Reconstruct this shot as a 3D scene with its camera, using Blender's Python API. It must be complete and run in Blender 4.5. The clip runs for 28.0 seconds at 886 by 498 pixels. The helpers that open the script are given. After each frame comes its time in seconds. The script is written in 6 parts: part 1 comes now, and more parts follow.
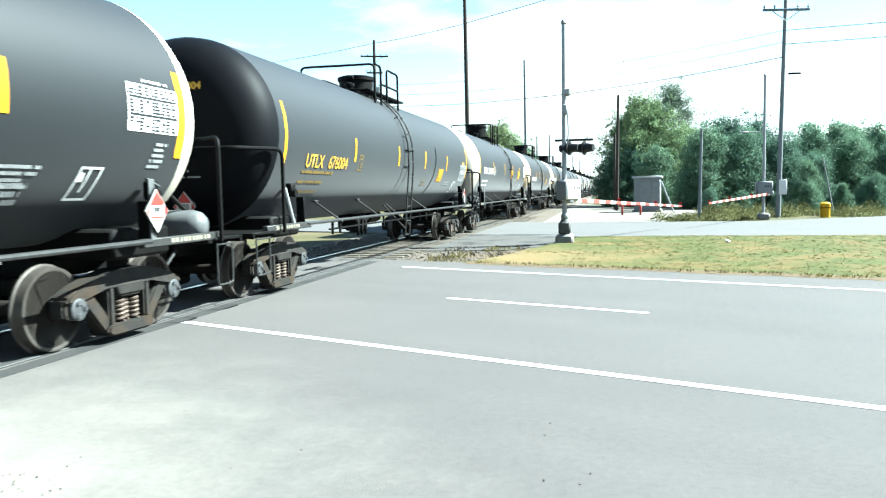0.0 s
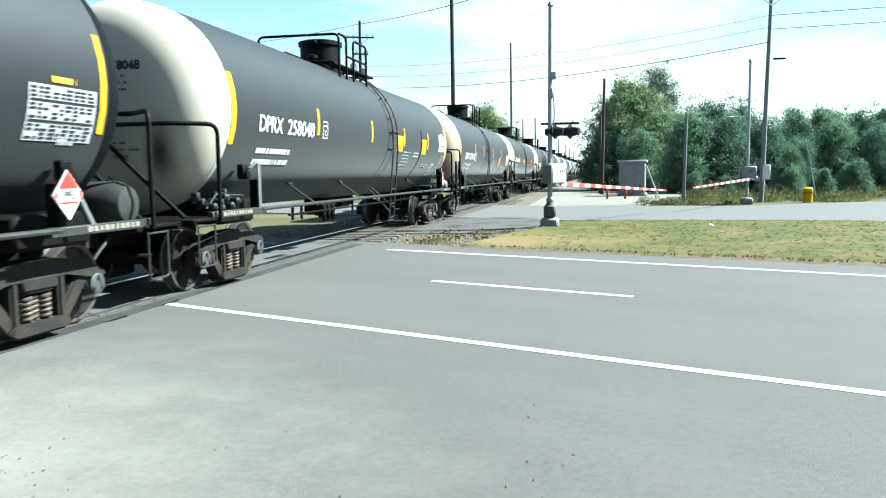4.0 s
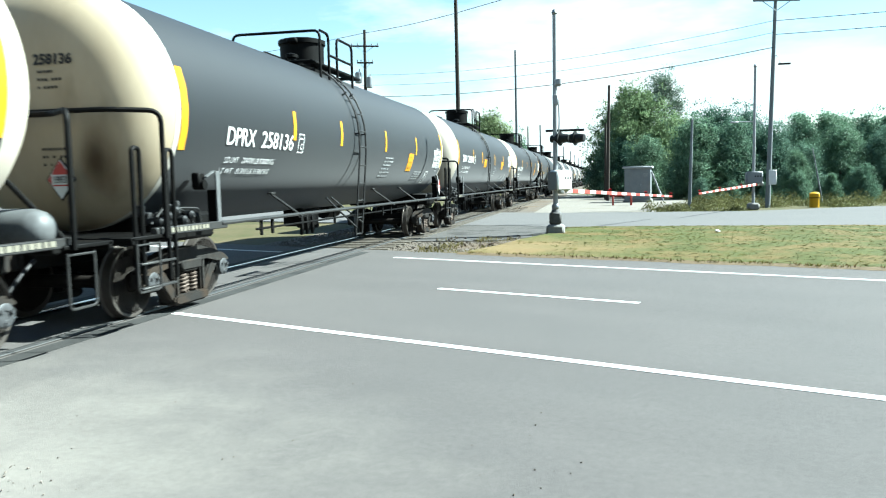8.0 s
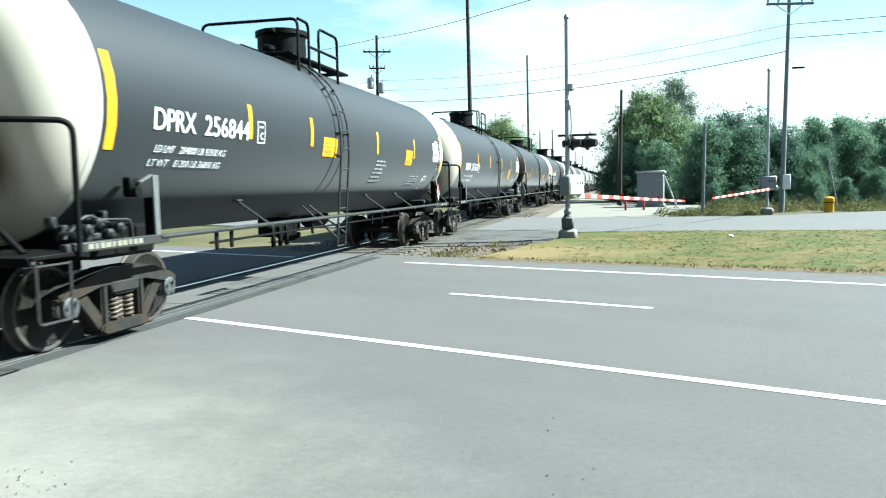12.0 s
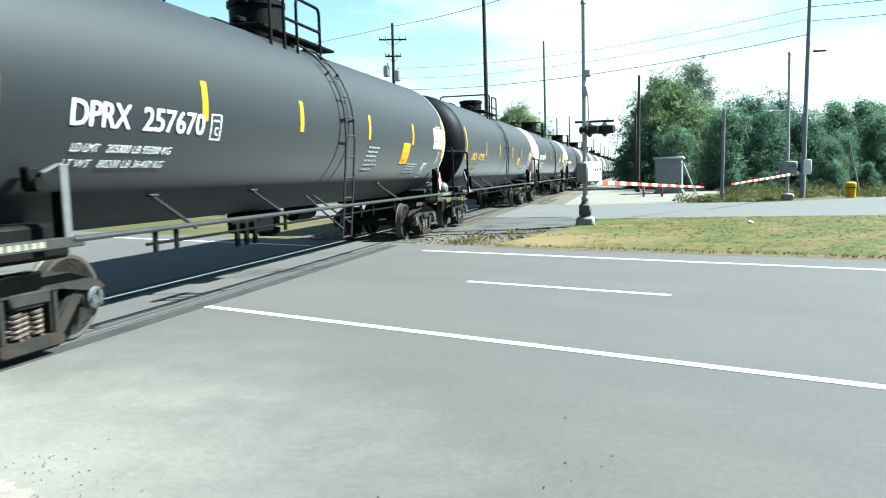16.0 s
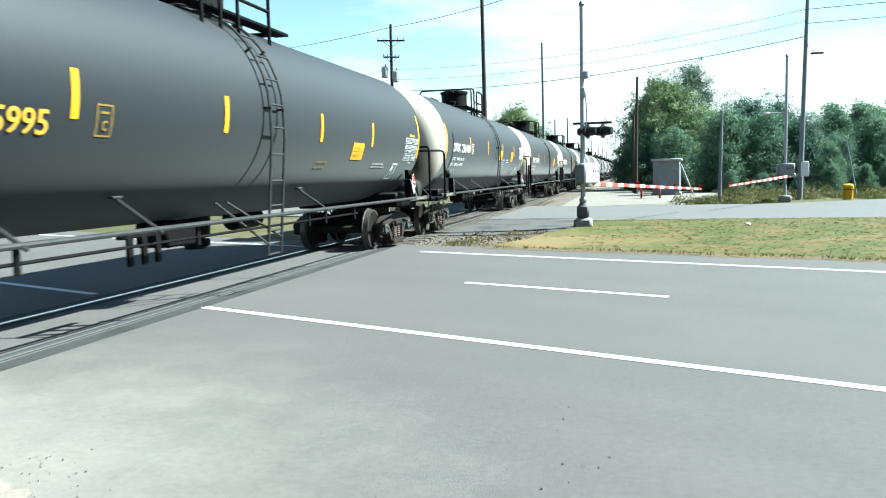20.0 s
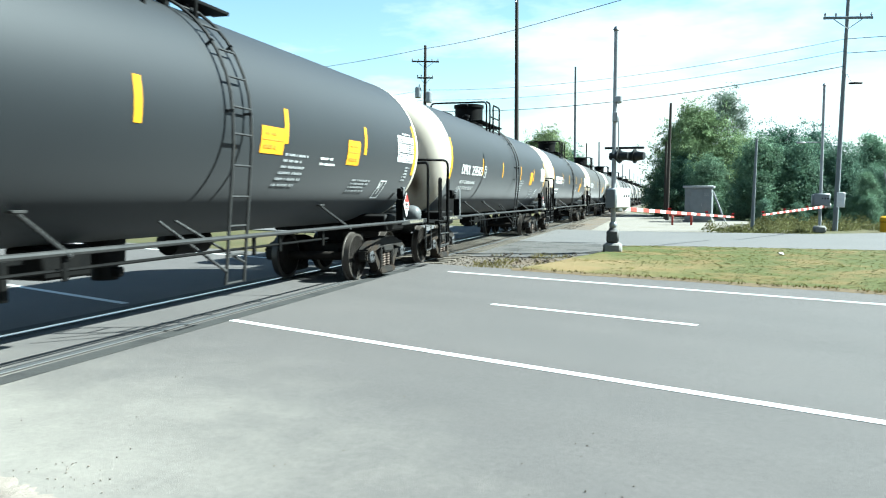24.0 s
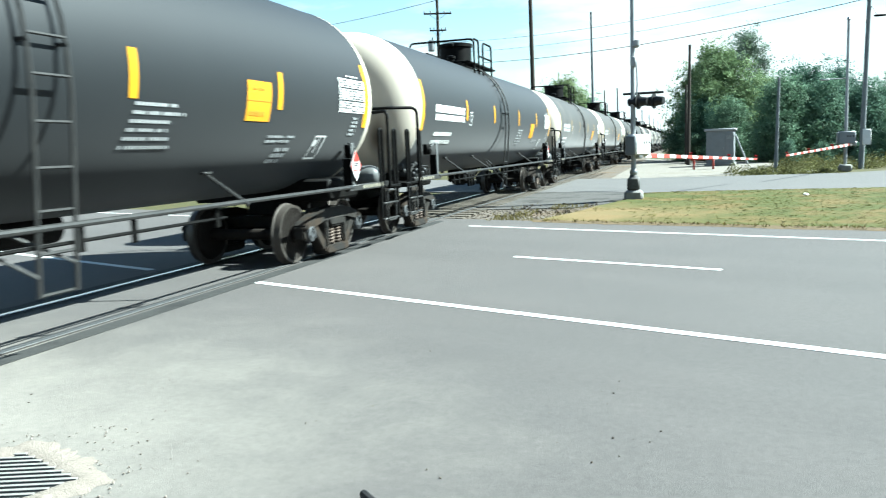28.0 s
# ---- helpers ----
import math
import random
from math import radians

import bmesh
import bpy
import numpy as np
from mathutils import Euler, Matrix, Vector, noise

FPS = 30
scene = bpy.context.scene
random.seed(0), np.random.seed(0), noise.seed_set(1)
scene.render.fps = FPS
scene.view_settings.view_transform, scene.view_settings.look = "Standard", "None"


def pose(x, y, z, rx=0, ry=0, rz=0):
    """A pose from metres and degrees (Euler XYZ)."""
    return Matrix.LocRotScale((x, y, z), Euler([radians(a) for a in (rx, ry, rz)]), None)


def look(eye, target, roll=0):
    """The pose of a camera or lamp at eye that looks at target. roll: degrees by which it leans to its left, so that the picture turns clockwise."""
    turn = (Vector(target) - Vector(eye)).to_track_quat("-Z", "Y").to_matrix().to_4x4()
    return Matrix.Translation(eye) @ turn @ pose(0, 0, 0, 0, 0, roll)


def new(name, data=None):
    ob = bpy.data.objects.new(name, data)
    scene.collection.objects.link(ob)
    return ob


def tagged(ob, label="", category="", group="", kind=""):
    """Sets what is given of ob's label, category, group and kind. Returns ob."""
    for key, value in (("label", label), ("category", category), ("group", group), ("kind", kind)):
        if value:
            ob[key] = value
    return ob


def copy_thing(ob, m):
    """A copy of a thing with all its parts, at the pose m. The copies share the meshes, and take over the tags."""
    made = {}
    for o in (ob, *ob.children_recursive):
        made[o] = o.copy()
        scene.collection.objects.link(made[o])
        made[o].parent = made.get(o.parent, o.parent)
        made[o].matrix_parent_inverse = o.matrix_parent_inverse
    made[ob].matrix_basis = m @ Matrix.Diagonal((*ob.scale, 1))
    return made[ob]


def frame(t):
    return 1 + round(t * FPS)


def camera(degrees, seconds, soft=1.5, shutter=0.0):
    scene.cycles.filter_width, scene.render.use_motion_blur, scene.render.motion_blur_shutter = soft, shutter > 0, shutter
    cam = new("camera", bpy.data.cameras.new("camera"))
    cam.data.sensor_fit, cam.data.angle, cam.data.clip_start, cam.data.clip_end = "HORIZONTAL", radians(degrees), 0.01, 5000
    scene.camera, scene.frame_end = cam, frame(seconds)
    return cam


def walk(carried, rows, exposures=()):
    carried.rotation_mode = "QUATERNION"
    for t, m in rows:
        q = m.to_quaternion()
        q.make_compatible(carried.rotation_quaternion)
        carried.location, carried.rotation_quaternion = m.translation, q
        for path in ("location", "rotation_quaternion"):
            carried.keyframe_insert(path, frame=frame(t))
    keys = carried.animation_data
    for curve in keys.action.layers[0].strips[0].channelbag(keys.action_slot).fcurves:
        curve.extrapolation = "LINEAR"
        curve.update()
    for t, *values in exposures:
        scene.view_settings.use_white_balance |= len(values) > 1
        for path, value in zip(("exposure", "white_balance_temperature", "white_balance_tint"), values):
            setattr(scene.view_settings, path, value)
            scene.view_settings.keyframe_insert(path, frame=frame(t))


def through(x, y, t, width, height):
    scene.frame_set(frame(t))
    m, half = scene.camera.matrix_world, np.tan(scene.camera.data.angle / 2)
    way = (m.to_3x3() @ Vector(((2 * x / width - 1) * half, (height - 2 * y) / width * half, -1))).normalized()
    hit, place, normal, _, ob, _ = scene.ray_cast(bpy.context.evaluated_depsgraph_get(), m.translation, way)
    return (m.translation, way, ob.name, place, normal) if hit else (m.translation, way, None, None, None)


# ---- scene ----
SUN_STRENGTH, SKY_STRENGTH, CLOUD_STRENGTH = 5.0, 0.033, 0.20
CLOUD_SHIFT = (2.2, 0.6, 0.0)
KELVIN, TINT = 5650, -8.5
EYE = (0.0, 0.0, 1.64)


def aim(yaw, pitch, roll):
    """The camera's pose, held in one place and turned by hand."""
    return pose(*EYE, 90 + pitch, roll, yaw)


cam = camera(60.0, 28.0, 1.1, 0.3)
walk(cam, [
    (0, aim(12.59, -4.29, 1.04)), (0.5, aim(12.47, -5.62, 1.06)), (1, aim(12.42, -6.16, 1.49)), (1.5, aim(12.32, -5.86, 1.31)),
    (2, aim(12.53, -5.32, 1.23)), (2.5, aim(12.13, -5.26, 1.22)), (3, aim(11.7, -5.33, 0.71)), (3.5, aim(11.48, -5.58, 0.71)),
    (5.5, aim(11.63, -5.45, 0.31)), (6, aim(11.34, -4.95, 0.11)), (6.5, aim(11.66, -4.66, -0.07)), (7, aim(11.25, -4.64, 0.28)),
    (7.5, aim(11.76, -4.79, 0.63)), (8, aim(11.92, -5.01, 1.09)), (8.5, aim(12.55, -5.51, 0.67)), (9, aim(13.07, -5.35, 0.84)),
    (9.5, aim(12.92, -5.27, 0.76)), (10, aim(13.04, -6.31, 0.63)), (10.5, aim(13.09, -5.88, 0.75)), (11, aim(13.15, -4.83, 1.06)),
    (11.5, aim(13.13, -4.6, 1.3)), (12, aim(12.81, -4.62, 1.17)), (12.5, aim(12.9, -5.08, 1.13)), (14.5, aim(13.47, -5.68, 1.63)),
    (15, aim(13.54, -5.44, 1.77)), (15.5, aim(13.84, -5.59, 1.5)), (16, aim(14.05, -5.49, 1.59)), (16.5, aim(14.37, -5.34, 1.54)),
    (17, aim(14.07, -5.36, 1.74)), (17.5, aim(14.19, -5.32, 1.71)), (18, aim(14.14, -5.42, 1.66)), (18.5, aim(14.09, -5.35, 1.37)),
    (19, aim(14.15, -5.36, 1.2)), (19.5, aim(14.06, -5.36, 1.28)), (20, aim(13.9, -5.41, 1.46)), (20.5, aim(14.03, -5.37, 1.58)),
    (22.5, aim(14.4, -5.67, 1.33)), (23, aim(13.73, -5.39, 0.4)), (23.5, aim(14.41, -5.48, 0.62)), (24, aim(16.12, -3.87, -0.12)),
    (24.5, aim(15.26, -3.73, -0.03)), (25, aim(14.8, -3.15, 0.2)), (25.5, aim(14.02, -5.47, 2.1)), (26, aim(14.3, -6.21, 3.37)),
    (26.5, aim(16.47, -6.18, 2.76)), (27, aim(19.88, -7.68, 1.03)), (27.5, aim(20.33, -6.75, 1.86)), (28, aim(17.44, -7.21, 2.29)),
], [(0.0, 3.16, KELVIN, TINT), (0.6, 2.90, KELVIN, TINT), (1.5, 2.75, KELVIN, TINT), (28.0, 2.72, KELVIN, TINT)])

# ---- light ----
SUN_AZ, SUN_EL = radians(68.0), radians(43.8)


def make_world():
    w = bpy.data.worlds.new("sky")
    scene.world = w
    w.use_nodes = True
    nt = w.node_tree
    nt.nodes.clear()
    out = nt.nodes.new("ShaderNodeOutputWorld")
    sky = nt.nodes.new("ShaderNodeTexSky")
    sky.sky_type, sky.sun_disc = "NISHITA", False
    sky.sun_elevation, sky.sun_rotation = SUN_EL, SUN_AZ
    sky.air_density, sky.dust_density, sky.ozone_density = 1.15, 0.05, 0.3
    bg = nt.nodes.new("ShaderNodeBackground")
    bg.inputs["Strength"].default_value = SKY_STRENGTH
    nt.links.new(sky.outputs["Color"], bg.inputs["Color"])
    # clouds: soft white heaps, flattened towards the horizon
    tc = nt.nodes.new("ShaderNodeTexCoord")
    sep = nt.nodes.new("ShaderNodeSeparateXYZ")
    nt.links.new(tc.outputs["Generated"], sep.inputs[0])
    add = nt.nodes.new("ShaderNodeMath")
    add.operation, add.inputs[1].default_value = "ADD", 0.12
    nt.links.new(sep.outputs["Z"], add.inputs[0])
    comb = nt.nodes.new("ShaderNodeCombineXYZ")
    for i, ax in enumerate("XY"):
        d = nt.nodes.new("ShaderNodeMath")
        d.operation = "DIVIDE"
        nt.links.new(sep.outputs[ax], d.inputs[0])
        nt.links.new(add.outputs[0], d.inputs[1])
        nt.links.new(d.outputs[0], comb.inputs[i])
    mp = nt.nodes.new("ShaderNodeMapping")
    mp.inputs["Location"].default_value = CLOUD_SHIFT
    nt.links.new(comb.outputs[0], mp.inputs[0])
    no = nt.nodes.new("ShaderNodeTexNoise")
    no.inputs["Scale"].default_value, no.inputs["Detail"].default_value, no.inputs["Roughness"].default_value = 0.62, 7.0, 0.55
    nt.links.new(mp.outputs[0], no.inputs["Vector"])
    ramp = nt.nodes.new("ShaderNodeValToRGB")
    ramp.color_ramp.elements[0].position, ramp.color_ramp.elements[1].position = 0.49, 0.60
    haze = nt.nodes.new("ShaderNodeMapRange")
    haze.inputs[1].default_value, haze.inputs[2].default_value, haze.inputs[3].default_value, haze.inputs[4].default_value = 0.02, 0.20, 0.13, 0.0
    nt.links.new(sep.outputs["Z"], haze.inputs[0])
    low = nt.nodes.new("ShaderNodeMath")
    nt.links.new(no.outputs["Fac"], low.inputs[0])
    nt.links.new(haze.outputs[0], low.inputs[1])
    nt.links.new(low.outputs[0], ramp.inputs[0])
    high = nt.nodes.new("ShaderNodeMapRange")
    high.inputs[1].default_value, high.inputs[2].default_value, high.inputs[3].default_value, high.inputs[4].default_value = 0.26, 0.44, 1.0, 0.0
    nt.links.new(sep.outputs["Z"], high.inputs[0])
    cover = nt.nodes.new("ShaderNodeMath")
    cover.operation = "MULTIPLY"
    nt.links.new(ramp.outputs[0], cover.inputs[0])
    nt.links.new(high.outputs[0], cover.inputs[1])
    cl = nt.nodes.new("ShaderNodeBackground")
    cl.inputs["Color"].default_value = (1.0, 1.0, 1.0, 1)
    cl.inputs["Strength"].default_value = CLOUD_STRENGTH
    mix = nt.nodes.new("ShaderNodeMixShader")
    nt.links.new(cover.outputs[0], mix.inputs[0])
    nt.links.new(bg.outputs[0], mix.inputs[1])
    nt.links.new(cl.outputs[0], mix.inputs[2])
    nt.links.new(mix.outputs[0], out.inputs[0])


make_world()
sun = new("sun", bpy.data.lights.new("sun", "SUN"))
sun.data.energy, sun.data.angle, sun.data.color = SUN_STRENGTH, radians(0.53), (1.0, 0.97, 0.92)
sun.matrix_world = look((math.sin(SUN_AZ) * 60 * math.cos(SUN_EL), math.cos(SUN_AZ) * 60 * math.cos(SUN_EL), 60 * math.sin(SUN_EL)), (0, 0, 0))

# ---- materials ----


def material(name, colour, rough=0.6, metal=0.0, second=None, scale=8.0, amount=0.5, bump=0.0, bump_scale=60.0, third=None, third_scale=1.2, third_lo=0.5, third_hi=0.7, rand=0.0, stretch=(1, 1, 1), spec=0.15, dust=None, sheen=0.0):
    """Paint, stone or metal: a base colour broken by a fine grain towards second and by broad stains towards third, with fine relief."""
    m = bpy.data.materials.new(name)
    m.use_nodes = True
    nt = m.node_tree
    bsdf = nt.nodes["Principled BSDF"]
    bsdf.inputs["Roughness"].default_value, bsdf.inputs["Metallic"].default_value = rough, metal
    bsdf.inputs["Specular IOR Level"].default_value = spec
    bsdf.inputs["Sheen Weight"].default_value, bsdf.inputs["Sheen Roughness"].default_value = sheen, 0.45
    tc = nt.nodes.new("ShaderNodeTexCoord")
    mp = nt.nodes.new("ShaderNodeMapping")
    mp.inputs["Scale"].default_value = stretch
    nt.links.new(tc.outputs["Object"], mp.inputs[0])

    def noise_tex(s, detail=6.0):
        n = nt.nodes.new("ShaderNodeTexNoise")
        n.inputs["Scale"].default_value, n.inputs["Detail"].default_value, n.inputs["Roughness"].default_value = s, detail, 0.62
        nt.links.new(mp.outputs[0], n.inputs["Vector"])
        return n

    def mix(fac, a, b):
        x = nt.nodes.new("ShaderNodeMix")
        x.data_type = "RGBA"
        nt.links.new(fac, x.inputs[0])
        for sock, v in ((x.inputs[6], a), (x.inputs[7], b)):
            if isinstance(v, tuple):
                sock.default_value = (*v, 1)
            else:
                nt.links.new(v, sock)
        return x.outputs[2]

    def band(sock, lo, hi):
        r = nt.nodes.new("ShaderNodeMapRange")
        r.inputs[1].default_value, r.inputs[2].default_value = lo, hi
        nt.links.new(sock, r.inputs[0])
        return r.outputs[0]

    col = colour
    if second:
        col = mix(band(noise_tex(scale).outputs["Fac"], 0.32, 0.68), colour, tuple(c + (d - c) * amount for c, d in zip(colour, second)))
    if third:
        col = mix(band(noise_tex(third_scale, 4.0).outputs["Fac"], third_lo, third_hi), col, third)
    if dust:
        # fine pale sand, thick round one spot and thinning out unevenly
        centre, r0, r1, tone, squash, wander, strength = dust
        d = nt.nodes.new("ShaderNodeVectorMath")
        d.operation, d.inputs[1].default_value = "DISTANCE", centre
        dm = nt.nodes.new("ShaderNodeMapping")
        dm.inputs["Scale"].default_value = squash
        nt.links.new(tc.outputs["Object"], dm.inputs[0])
        nt.links.new(dm.outputs[0], d.inputs[0])
        d.inputs[1].default_value = tuple(a * b for a, b in zip(centre, squash))
        wob = nt.nodes.new("ShaderNodeMath")
        wob.operation, wob.inputs[1].default_value = "MULTIPLY_ADD", wander
        nt.links.new(noise_tex(1.1, 5.0).outputs["Fac"], wob.inputs[0])
        nt.links.new(d.outputs["Value"], wob.inputs[2])
        near = nt.nodes.new("ShaderNodeMapRange")
        near.interpolation_type = "SMOOTHSTEP"
        near.inputs[1].default_value, near.inputs[2].default_value, near.inputs[3].default_value, near.inputs[4].default_value = r0 + 0.33 * wander, r1 + 0.33 * wander, strength, 0.0
        nt.links.new(wob.outputs[0], near.inputs[0])
        col = mix(near.outputs[0], col, tone)
    if rand:
        oi = nt.nodes.new("ShaderNodeObjectInfo")
        hs = nt.nodes.new("ShaderNodeHueSaturation")
        mr = nt.nodes.new("ShaderNodeMapRange")
        mr.inputs[3].default_value, mr.inputs[4].default_value = 1 - rand, 1 + rand
        nt.links.new(oi.outputs["Random"], mr.inputs[0])
        nt.links.new(mr.outputs[0], hs.inputs["Value"])
        if isinstance(col, tuple):
            hs.inputs["Color"].default_value = (*col, 1)
        else:
            nt.links.new(col, hs.inputs["Color"])
        col = hs.outputs[0]
    if isinstance(col, tuple):
        bsdf.inputs["Base Color"].default_value = (*col, 1)
    else:
        nt.links.new(col, bsdf.inputs["Base Color"])
    if bump:
        b = nt.nodes.new("ShaderNodeBump")
        b.inputs["Strength"].default_value, b.inputs["Distance"].default_value = bump, 0.02
        nt.links.new(noise_tex(bump_scale).outputs["Fac"], b.inputs["Height"])
        nt.links.new(b.outputs[0], bsdf.inputs["Normal"])
    return m


def leaf_material(name, dark, light, through=0.28):
    """Leaves that let some light through, each clump of its own green."""
    m = bpy.data.materials.new(name)
    m.use_nodes = True
    nt = m.node_tree
    bsdf = nt.nodes["Principled BSDF"]
    bsdf.inputs["Roughness"].default_value = 0.55
    bsdf.inputs["Specular IOR Level"].default_value = 0.04
    geo = nt.nodes.new("ShaderNodeNewGeometry")
    x = nt.nodes.new("ShaderNodeMix")
    x.data_type = "RGBA"
    x.inputs[6].default_value, x.inputs[7].default_value = (*dark, 1), (*light, 1)
    calm = nt.nodes.new("ShaderNodeMapRange")
    calm.inputs[3].default_value, calm.inputs[4].default_value = 0.28, 0.62
    nt.links.new(geo.outputs["Random Per Island"], calm.inputs[0])
    nt.links.new(calm.outputs[0], x.inputs[0])
    tc = nt.nodes.new("ShaderNodeTexCoord")
    no = nt.nodes.new("ShaderNodeTexNoise")
    no.inputs["Scale"].default_value, no.inputs["Detail"].default_value = 0.9, 4.0
    nt.links.new(tc.outputs["Object"], no.inputs["Vector"])
    oi = nt.nodes.new("ShaderNodeObjectInfo")
    tone = nt.nodes.new("ShaderNodeMapRange")
    tone.inputs[1].default_value, tone.inputs[2].default_value, tone.inputs[3].default_value, tone.inputs[4].default_value = 0.3, 0.7, 0.55, 1.35
    nt.links.new(no.outputs["Fac"], tone.inputs[0])
    hue = nt.nodes.new("ShaderNodeMapRange")
    hue.inputs[3].default_value, hue.inputs[4].default_value = 0.48, 0.53
    nt.links.new(oi.outputs["Random"], hue.inputs[0])
    hs = nt.nodes.new("ShaderNodeHueSaturation")
    nt.links.new(hue.outputs[0], hs.inputs["Hue"])
    nt.links.new(tone.outputs[0], hs.inputs["Value"])
    nt.links.new(x.outputs[2], hs.inputs["Color"])
    nt.links.new(hs.outputs[0], bsdf.inputs["Base Color"])
    tr = nt.nodes.new("ShaderNodeBsdfTranslucent")
    nt.links.new(hs.outputs[0], tr.inputs["Color"])
    ms = nt.nodes.new("ShaderNodeMixShader")
    ms.inputs[0].default_value = through
    nt.links.new(bsdf.outputs[0], ms.inputs[1])
    nt.links.new(tr.outputs[0], ms.inputs[2])
    nt.links.new(ms.outputs[0], nt.nodes["Material Output"].inputs[0])
    return m


ASPHALT = material("asphalt", (0.0487, 0.0452, 0.0436), 0.85, second=(0.0734, 0.0673, 0.0633), scale=90, amount=0.8, bump=0.35, bump_scale=140, third=(0.0646, 0.059, 0.0559), third_scale=0.35, third_lo=0.42, third_hi=0.66, dust=((-4.9, 2.6, 0), 0.6, 5.6, (0.150, 0.137, 0.120), (1, 1, 1), 3.8, 0.9))


def lane_wear(m, lo, hi):
    """Faint bands of wear along the road, lighter and darker than the rest."""
    nt = m.node_tree
    bsdf = nt.nodes["Principled BSDF"]
    src = bsdf.inputs["Base Color"].links[0].from_socket
    tc = nt.nodes.new("ShaderNodeTexCoord")
    mp = nt.nodes.new("ShaderNodeMapping")
    mp.inputs["Rotation"].default_value = (0, 0, math.atan2(0.3625, 0.932))
    st = nt.nodes.new("ShaderNodeMapping")
    st.inputs["Scale"].default_value = (0.03, 0.9, 1)
    nt.links.new(tc.outputs["Object"], mp.inputs[0])
    nt.links.new(mp.outputs[0], st.inputs[0])
    no = nt.nodes.new("ShaderNodeTexNoise")
    no.inputs["Scale"].default_value, no.inputs["Detail"].default_value = 1.0, 5.0
    nt.links.new(st.outputs[0], no.inputs["Vector"])
    mr = nt.nodes.new("ShaderNodeMapRange")
    mr.inputs[1].default_value, mr.inputs[2].default_value, mr.inputs[3].default_value, mr.inputs[4].default_value = 0.3, 0.7, lo, hi
    nt.links.new(no.outputs["Fac"], mr.inputs[0])
    # stones of the worn surface, showing through in patches
    fine = nt.nodes.new("ShaderNodeTexNoise")
    fine.inputs["Scale"].default_value, fine.inputs["Detail"].default_value, fine.inputs["Roughness"].default_value = 16.0, 8.0, 0.75
    nt.links.new(tc.outputs["Object"], fine.inputs["Vector"])
    fr = nt.nodes.new("ShaderNodeMapRange")
    fr.inputs[1].default_value, fr.inputs[2].default_value, fr.inputs[3].default_value, fr.inputs[4].default_value = 0.3, 0.7, 0.86, 1.14
    nt.links.new(fine.outputs["Fac"], fr.inputs[0])
    both = nt.nodes.new("ShaderNodeMath")
    both.operation = "MULTIPLY"
    nt.links.new(mr.outputs[0], both.inputs[0])
    nt.links.new(fr.outputs[0], both.inputs[1])
    hs = nt.nodes.new("ShaderNodeHueSaturation")
    nt.links.new(both.outputs[0], hs.inputs["Value"])
    nt.links.new(src, hs.inputs["Color"])
    nt.links.new(hs.outputs[0], bsdf.inputs["Base Color"])


lane_wear(ASPHALT, 0.95, 1.05)
SAND = material("sand", (0.125, 0.107, 0.0915), 0.95, second=(0.172, 0.148, 0.126), scale=60, amount=0.8, bump=0.5, bump_scale=90)
LINE = material("road_paint", (0.461, 0.461, 0.443), 0.7, second=(0.354, 0.354, 0.336), scale=25, amount=0.5, bump=0.15, bump_scale=120)
FAR_ROAD = material("pale_asphalt", (0.0661, 0.063, 0.0612), 0.9, second=(0.0863, 0.0825, 0.0798), scale=20, amount=0.7, bump=0.2, bump_scale=80, third=(0.0802, 0.0759, 0.073), third_scale=0.3)
APRON = material("patched_asphalt", (0.0435, 0.0409, 0.0383), 0.9, second=(0.0626, 0.0592, 0.0548), scale=7, amount=0.9, bump=0.5, bump_scale=40, third=(0.0261, 0.0244, 0.0226), third_scale=0.8, third_lo=0.52, third_hi=0.62)
GRAVEL = material("white_gravel", (0.0974, 0.0878, 0.0748), 0.95, second=(0.156, 0.142, 0.123), scale=14, amount=0.9, bump=0.6, bump_scale=40, third=(0.0974, 0.0841, 0.0598), third_scale=0.35, third_lo=0.56, third_hi=0.72)
BALLAST = material("ballast", (0.0568, 0.0467, 0.0381), 0.95, second=(0.0977, 0.0845, 0.0693), scale=16, amount=0.9, bump=0.9, bump_scale=28, third=(0.0772, 0.0538, 0.0316), third_scale=0.5)
GROUND = material("dry_ground", (0.0546, 0.0442, 0.0191), 0.95, second=(0.0273, 0.0337, 0.0096), scale=3.0, amount=0.9, bump=0.5, bump_scale=20, third=(0.0739, 0.0569, 0.0301), third_scale=0.12)
TURF = material("turf", (0.0486, 0.0514, 0.0119), 0.95, second=(0.0316, 0.0376, 0.00792), scale=3.5, amount=1.0, bump=1.0, bump_scale=14, third=(0.0777, 0.0564, 0.0191), third_scale=0.7, third_lo=0.46, third_hi=0.62, dust=((-2.4, 18.2, 0), 0.4, 4.2, (0.12, 0.0846, 0.0406), (0.8, 1, 1), 2.2, 0.7))
DIRT = material("dirt_edge", (0.0622, 0.0444, 0.0244), 0.95, second=(0.103, 0.0759, 0.0433), scale=9, amount=0.9, bump=0.6, bump_scale=30)
BLADE = leaf_material("grass_blade", (0.0865, 0.0673, 0.0271), (0.141, 0.103, 0.046), 0.5)
BLADE_G = leaf_material("green_blade", (0.050, 0.054, 0.0115), (0.088, 0.080, 0.021), 0.3)
WEED = leaf_material("weed_leaf", (0.0485, 0.0668, 0.0232), (0.128, 0.12, 0.0487))
LEAF_T = leaf_material("leaf_airy", (0.0795, 0.117, 0.0892), (0.191, 0.239, 0.181))
LEAF_A = leaf_material("leaf_olive", (0.069, 0.106, 0.051), (0.207, 0.245, 0.116))
